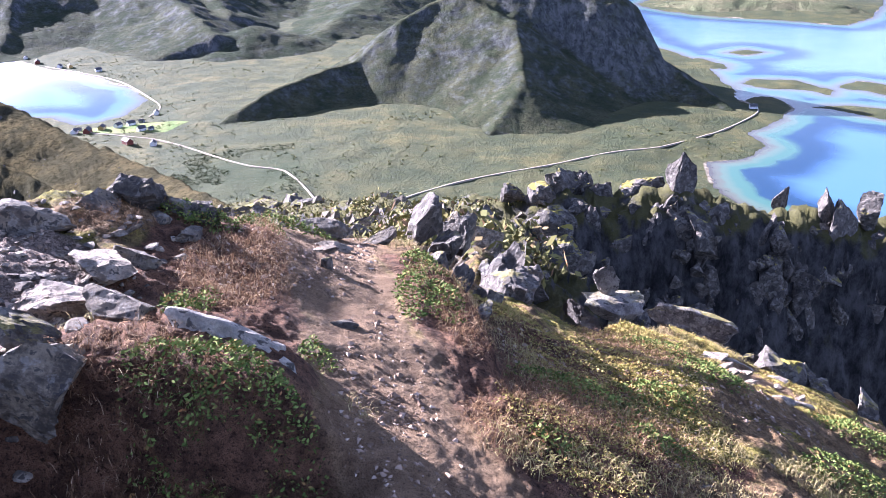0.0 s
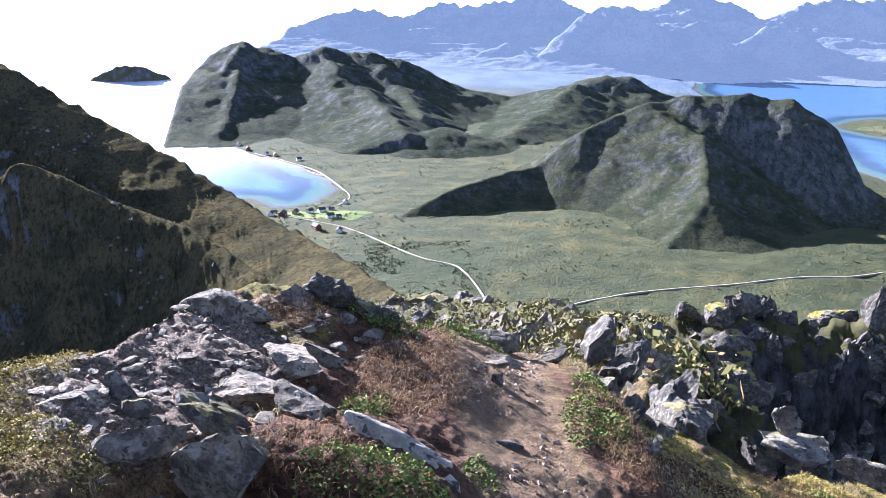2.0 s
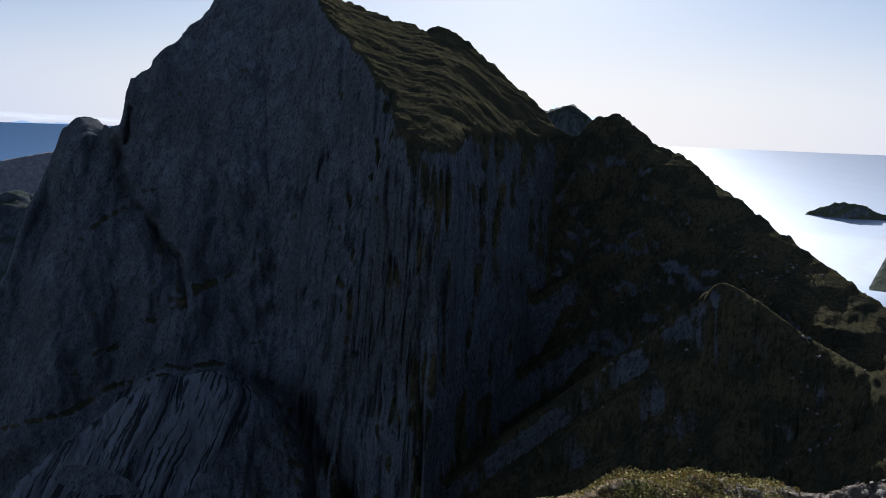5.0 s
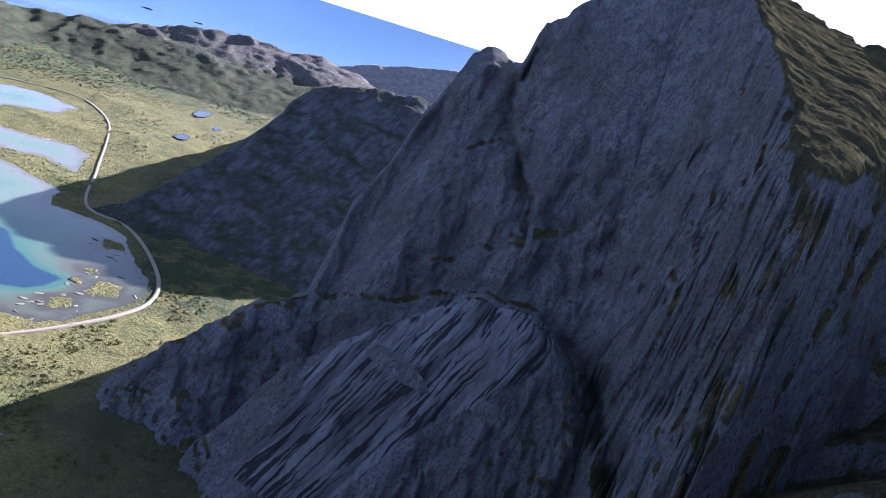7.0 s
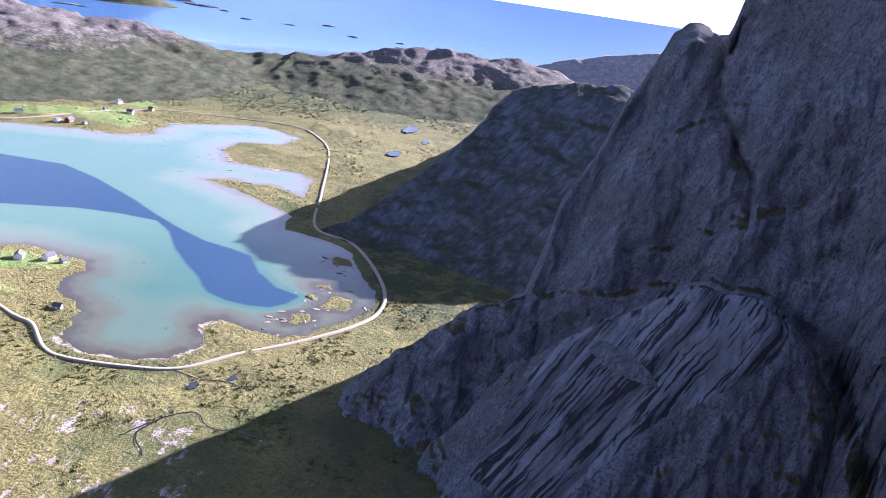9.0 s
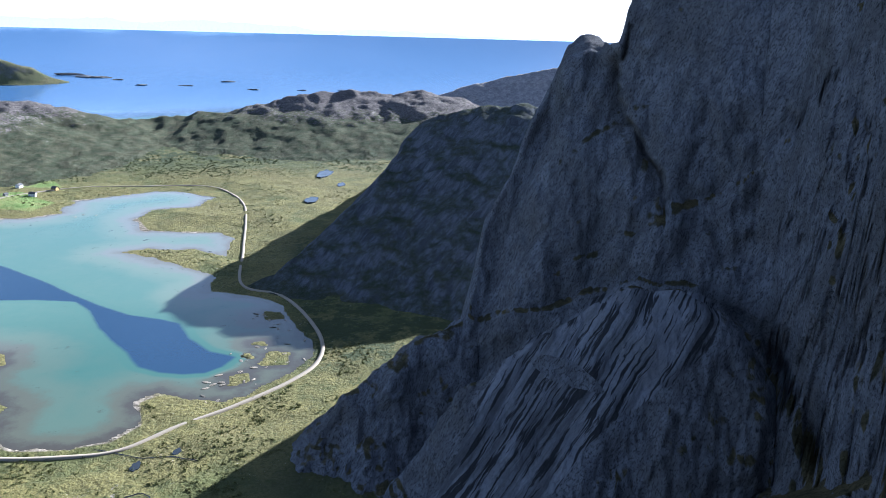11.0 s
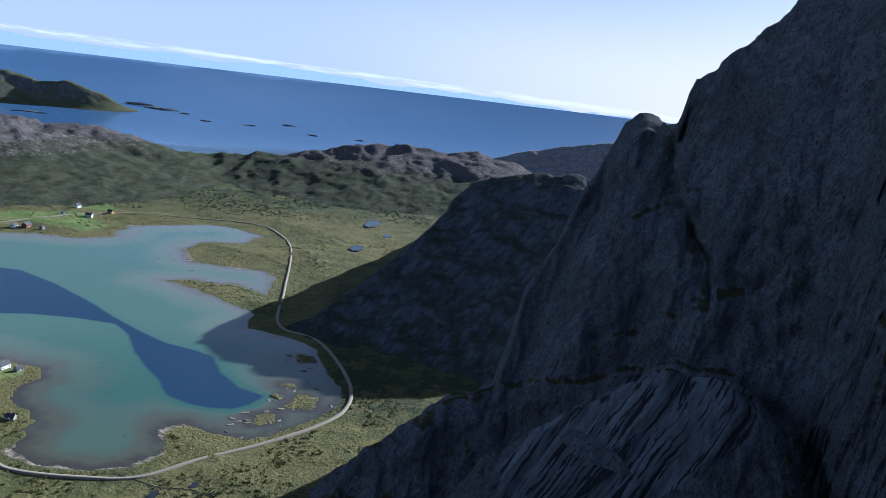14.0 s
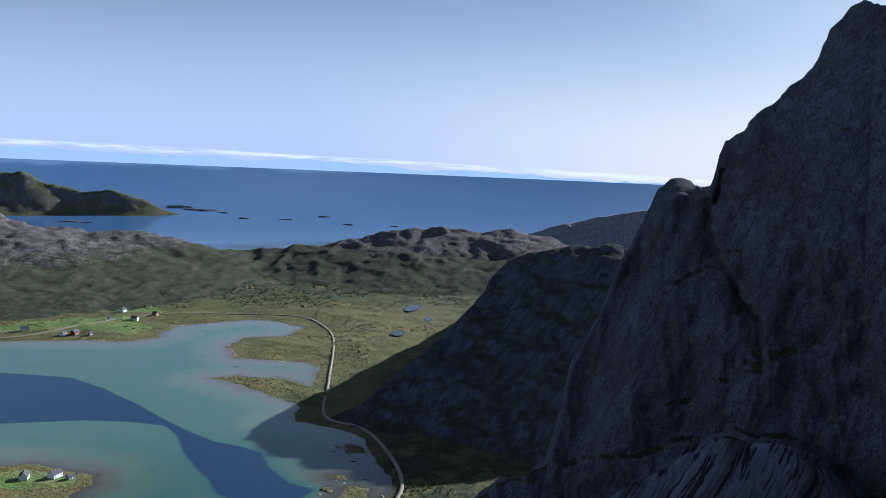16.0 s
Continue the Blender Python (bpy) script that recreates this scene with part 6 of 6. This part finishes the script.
PAINTS = {"white": plain_mat("white_boards", (0.62, 0.62, 0.60), (0.76, 0.76, 0.74)), "red": plain_mat("red_boards", (0.14, 0.045, 0.03), (0.19, 0.06, 0.045)),
          "ochre": plain_mat("ochre_boards", (0.40, 0.28, 0.10), (0.48, 0.34, 0.14)), "grey": plain_mat("grey_boards", (0.22, 0.21, 0.20), (0.32, 0.31, 0.30))}
SLATE, PANE, TRIM = plain_mat("dark_roofing", (0.05, 0.05, 0.055), (0.10, 0.10, 0.105)), plain_mat("window_glass", (0.02, 0.025, 0.03), (0.03, 0.035, 0.04), 1, 0.08), plain_mat("white_trim", (0.7, 0.7, 0.68), (0.78, 0.78, 0.76))


def part(name, bm, mat, parent, label=""):
    me = bpy.data.meshes.new(name)
    bm.to_mesh(me)
    bm.free()
    me.materials.append(mat)
    ob = new(name, me)
    ob.parent = parent
    return tagged(ob, label)


def box(x0, x1, y0, y1, z0, z1):
    bm = bmesh.new()
    bmesh.ops.create_cube(bm, size=1.0)
    for v in bm.verts:
        v.co = ((x0, x1)[v.co.x > 0], (y0, y1)[v.co.y > 0], (z0, z1)[v.co.z > 0])
    return bm


def house(name, paint, long, deep, eave, label, category="house"):
    """A timber house with a saddle roof, its long side along x."""
    top = new(name)
    bm = bmesh.new()
    ring = [(-deep / 2, -1.5), (deep / 2, -1.5), (deep / 2, eave), (0, eave + deep * 0.42), (-deep / 2, eave)]
    ends = [[bm.verts.new((x, y, z)) for y, z in ring] for x in (-long / 2, long / 2)]
    bm.faces.new(ends[0][::-1])
    bm.faces.new(ends[1])
    for i in range(5):
        bm.faces.new((ends[0][i], ends[0][(i + 1) % 5], ends[1][(i + 1) % 5], ends[1][i]))
    part("wall", bm, PAINTS[paint], top)
    for s in (-1, 1):
        bm = bmesh.new()
        low, ridge_y = (s * (deep / 2 + 0.45), eave - 0.28), (0, eave + deep * 0.42 + 0.06)
        pts = [bm.verts.new((x, y, z + dz)) for x in (-long / 2 - 0.4, long / 2 + 0.4) for y, z in (low, ridge_y) for dz in (0.05, 0.28)]
        for f in ((0, 1, 3, 2), (4, 6, 7, 5), (0, 4, 5, 1), (2, 3, 7, 6), (1, 5, 7, 3), (0, 2, 6, 4)):
            bm.faces.new([pts[i] for i in f])
        part("roof", bm, SLATE, top)
    part("chimney", box(-0.35, 0.35, -0.35, 0.35, eave + deep * 0.30, eave + deep * 0.42 + 0.9), PAINTS["grey"], top)
    for s in (-1, 1):
        y = s * deep / 2
        for x in np.linspace(-long * 0.34, long * 0.34, 3):
            if s < 0 and abs(x) < 0.1:
                part("door", box(x - 0.5, x + 0.5, y - 0.06, y + 0.02, -0.2, 1.95), TRIM, top)
            else:
                w = part("window", box(x - 0.62, x + 0.62, min(y, y + s * 0.05), max(y, y + s * 0.05), 0.75, 2.05), TRIM, top)
                part("pane", box(x - 0.5, x + 0.5, min(y + s * 0.04, y + s * 0.07), max(y + s * 0.04, y + s * 0.07), 0.87, 1.93), PANE, w)
    return tagged(top, label, category, "farm buildings")


WHITE_HOUSE = house("farmhouse", "white", 11, 7.5, 3.6, "white timber farmhouse with a dark saddle roof")
RED_BARN = house("barn", "red", 15, 8.5, 4.2, "red timber barn with a dark saddle roof", "barn")
OCHRE_HOUSE = house("farmhouse", "ochre", 10, 7.5, 3.4, "ochre timber house with a dark saddle roof")
GREY_SHED = house("shed", "grey", 7, 5, 2.4, "small weathered grey timber shed", "shed")
plots = [(121.6, 1459, 0), (120.9, 1462, 1), (120.0, 1450, 3), (117.3, 1554, 0), (116.0, 1594, 2), (118.0, 1626, 0), (122.1, 815, 0), (121.2, 806, 3), (125.8, 774, 0), (126.6, 790, 1), (127.3, 797, 2), (121.6, 697, 3), (123.9, 818, 0),
         (23.1, 1215, 0), (22.3, 1212, 1), (21.4, 1222, 2), (19.6, 1234, 0), (19.0, 1179, 0), (18.4, 1178, 3), (20.0, 1116, 1), (18.4, 1098, 0), (17.9, 1290, 0), (18.9, 1240, 3), (20.4, 1226, 0), (22.8, 1240, 3),
         (25.0, 1915, 0), (24.4, 1850, 1), (23.2, 1775, 0), (21.0, 1700, 0), (22.6, 1765, 2), (26.0, 1990, 0), (123.8, 1500, 0), (118.8, 1560, 3), (-22.4, 1290, 0)]
for k, (a, d, kind) in enumerate(plots):
    x, y = xy(a, d)
    m = pose(x, y, float(ground_height(np.array([x]), np.array([y]))[0]) + 0.3, 0, 0, (a * 37 + 25 * k) % 180)
    proto = (WHITE_HOUSE, RED_BARN, OCHRE_HOUSE, GREY_SHED)[kind]
    if k in (0, 1, 4, 2):
        proto.matrix_world = m
    else:
        copy_thing(proto, m)

# skerries out at sea
SEAROCK = plain_mat("sea_rock", (0.05, 0.055, 0.06), (0.14, 0.14, 0.14), 0.05)
for k, (a, r, s) in enumerate([(114.5, 5100, 130), (113.6, 4900, 90), (112.9, 4880, 110), (111.8, 4700, 55), (110.3, 4300, 60), (107.6, 4300, 75), (104.9, 4600, 70), (103.3, 4050, 60), (100.2, 4050, 60), (121.0, 3900, 110), (120.3, 3850, 60), (97.6, 4100, 40)]):
    x, y = xy(a, r)
    me = rock_mesh("skerry", (s, s * 0.35, s * 0.14), 600 + k, SEAROCK, 10, 0.2, 3)
    ob = new("skerry", me)
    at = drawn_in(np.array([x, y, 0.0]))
    ob.matrix_world = pose(*at, 0, 0, a - 90 + 90 + rng.uniform(-15, 15))
    tagged(ob, "low dark skerry in the blue sea", "skerry", "skerries")

# tide rocks round the bay
for k in range(70):
    a, r = [(104.0, 742), (102.3, 730), (104.9, 690), (103.5, 850), (102.3, 835), (101.3, 800), (106.4, 664), (114.4, 1404), (110.5, 660)][k % 9]
    x, y = xy(a + rng.normal(0, 0.8), r + rng.normal(0, 14))
    if shore(np.array([x]), np.array([y]))[0] > 12:
        continue
    s = rng.uniform(1.5, 6)
    ob = new("tide_rock", shapes[k % 8])
    ob.matrix_world = pose(x, y, 0.05, 0, 0, rng.uniform(0, 360)) @ Matrix.Diagonal((s * 1.5, s, s * 0.7, 1))
    tagged(ob, "dark weed-covered rock at the tide line", "rock", "tide rocks")

# ponds on the bog
for a, r, rx, ry in ((99.6, 1420, 26, 12), (98.7, 1679, 45, 14), (97.6, 1560, 20, 7), (112.5, 548, 7, 3), (109.6, 560, 5, 2.5)):
    x, y = xy(a, r)
    t = np.linspace(0, 2 * math.pi, 48, endpoint=False)
    wob = 1 + 0.5 * fbm(np.stack([np.cos(t) * 3 + a, np.sin(t) * 3, 0 * t], -1), 2.0, 3)
    z = float(ground_height(np.array([x]), np.array([y]))[0]) + 1.0
    pts = [(x + rx * w_ * math.sin(u), y + ry * w_ * math.cos(u), z) for u, w_ in zip(t, wob)]
    me = bpy.data.meshes.new("pond")
    me.from_pydata(pts + [(px_, py_, z - 3) for px_, py_, _ in pts], [], [tuple(range(47, -1, -1))] + [(i, (i + 1) % 48, 48 + (i + 1) % 48, 48 + i) for i in range(48)])
    me.materials.append(PANE)
    tagged(new("pond", me), "small dark pond on the bog", "pond", kind="structure")


# ---- scrub: clumps of small leaves on the heath and under the hills ----
def clumps(name, places, size, pieces, mat, label):
    n = len(places)
    c = np.repeat(places, pieces, axis=0)
    s = np.repeat(size * rng.uniform(0.5, 1.5, n), pieces)[:, None]
    d = rng.normal(size=(n * pieces, 3)) * (0.42, 0.42, 0.30)
    d[:, 2] = np.abs(d[:, 2])
    u = rng.normal(size=(n * pieces, 3))
    u /= np.linalg.norm(u, axis=1)[:, None]
    v = np.cross(u, rng.normal(size=(n * pieces, 3)))
    v /= np.linalg.norm(v, axis=1)[:, None]
    b = c + d * s
    quad = np.stack([b - u * s * 0.3, b + v * s * 0.22, b + u * s * 0.3, b - v * s * 0.22], 1)
    return polygons(name, quad, mat, label, "scrub")


SCRUB = leaf_mat("birch_scrub", (0.032, 0.046, 0.02), (0.065, 0.082, 0.034), (0.09, 0.09, 0.04))
HEATH = leaf_mat("willow_scrub", (0.06, 0.074, 0.024), (0.115, 0.12, 0.042), (0.16, 0.14, 0.055))


def strewn(n, az, dist, wanted):
    a, r = rng.uniform(*az, n), np.sqrt(rng.uniform(dist[0] ** 2, dist[1] ** 2, n))
    x, y = xy(a, r)
    p = np.stack([x, y, 0 * x], -1)
    ok = (shore(x, y) > 8) & (fbm(p, wanted, 4, seed=4) > 0.06)
    x, y = x[ok], y[ok]
    return np.stack([x, y, ground_height(x, y)], -1)


clumps("willow_scrub", strewn(5200, (92, 128), (430, 760), 60), 1.5, 16, HEATH, "low willow scrub scattered over the bog")
clumps("willow_scrub", strewn(6000, (90, 128), (900, 1750), 120), 1.7, 12, HEATH, "low willow scrub round the bay")
clumps("birch_scrub", strewn(9000, (84, 130), (1650, 2300), 200), 2.6, 10, SCRUB, "dark birch scrub under the bald hills")
clumps("birch_scrub", strewn(3200, (9, 18), (830, 1040), 70), 1.5, 8, SCRUB, "dark birch scrub on the valley floor")
clumps("willow_scrub", strewn(4000, (-22, 24), (780, 1900), 150), 2.4, 10, HEATH, "low scrub scattered over the valley")

# ---- cloud caps on the far mountains ----
t = Tree("cloud_white", 1.0, 0.0)
CLOUD = t.color((0.9, 0.9, 0.92))
# a glow of its own stands in for sunlight in the cloud
t.bsdf.inputs["Emission Color"].default_value = (0.9, 0.93, 1.0, 1)
t.bsdf.inputs["Emission Strength"].default_value = 0.45
for a, e, r, w, h in ((18.6, 0.35, 4440, 190, 55), (16.9, 0.25, 4445, 110, 30), (20.0, -0.25, 4435, 110, 30), (12.2, 0.75, 4445, 160, 26), (8.6, 0.8, 4445, 170, 30), (6.9, 0.7, 4450, 90, 22), (3.0, 0.9, 4450, 120, 24), (-1.2, 1.0, 4455, 150, 26), (50.3, 1.9, 2050, 22, 16), (48.0, 1.35, 2050, 26, 12)):
    bm = bmesh.new()
    for k in range(9):
        f = (k - 4) / 4
        bmesh.ops.create_icosphere(bm, subdivisions=3, radius=1.0, matrix=pose(f * w * 0.42, 0, h * rng.uniform(-0.1, 0.15)) @ Matrix.Diagonal((w * 0.2, w * 0.12, h * 0.5 * (1.05 - 0.7 * f * f), 1)))
    for v in bm.verts:
        q = np.array(v.co) / (w * 0.12)
        v.co = v.co * (1 + 0.22 * float(fbm(q[None], 1.0, 4)[0]))
    me = bpy.data.meshes.new("cloud")
    bm.to_mesh(me)
    bm.free()
    for f in me.polygons:
        f.use_smooth = True
    me.materials.append(CLOUD)
    ob = new("cloud", me)
    ob.matrix_world = pose(*xy(a, r), EYE + r * math.tan(radians(e - 0.28)), 0, 0, a)
    tagged(ob, "small white cloud resting on a far summit", "cloud", "clouds", kind="structure")

# ---- broken stones and heath on the rocky spine beyond the brink ----
SPINE_HEATH = leaf_mat("spine_heath", (0.075, 0.078, 0.024), (0.17, 0.155, 0.055), (0.22, 0.13, 0.07))
slope = np.degrees(np.arctan2(near[..., 2] - EYE, np.hypot(nx, ny)))
spot = near[(na > -9) & (na < 17) & (nr > 12) & (nr < 105) & (slope > -25.5) & (slope < -19.2)]
pick = spot[rng.randint(0, len(spot), 1500)]
chunks("spine_stones", pick, 0.14 + 0.6 * rng.rand(len(pick)) ** 3, GREY, "angular grey stones along the rocky spine")
pick = np.repeat(spot[rng.randint(0, len(spot), 1100)], 26, 0)
pick = pick + rng.normal(size=pick.shape) * (0.32, 0.32, 0.12) + (0, 0, 0.08)
u, v = rng.normal(size=pick.shape) * 0.07, rng.normal(size=pick.shape) * 0.04
polygons("heath_mat", np.stack([pick - u, pick + v, pick + u, pick - v], 1), SPINE_HEATH, "tufts of ochre and green heath between the stones", "heath")
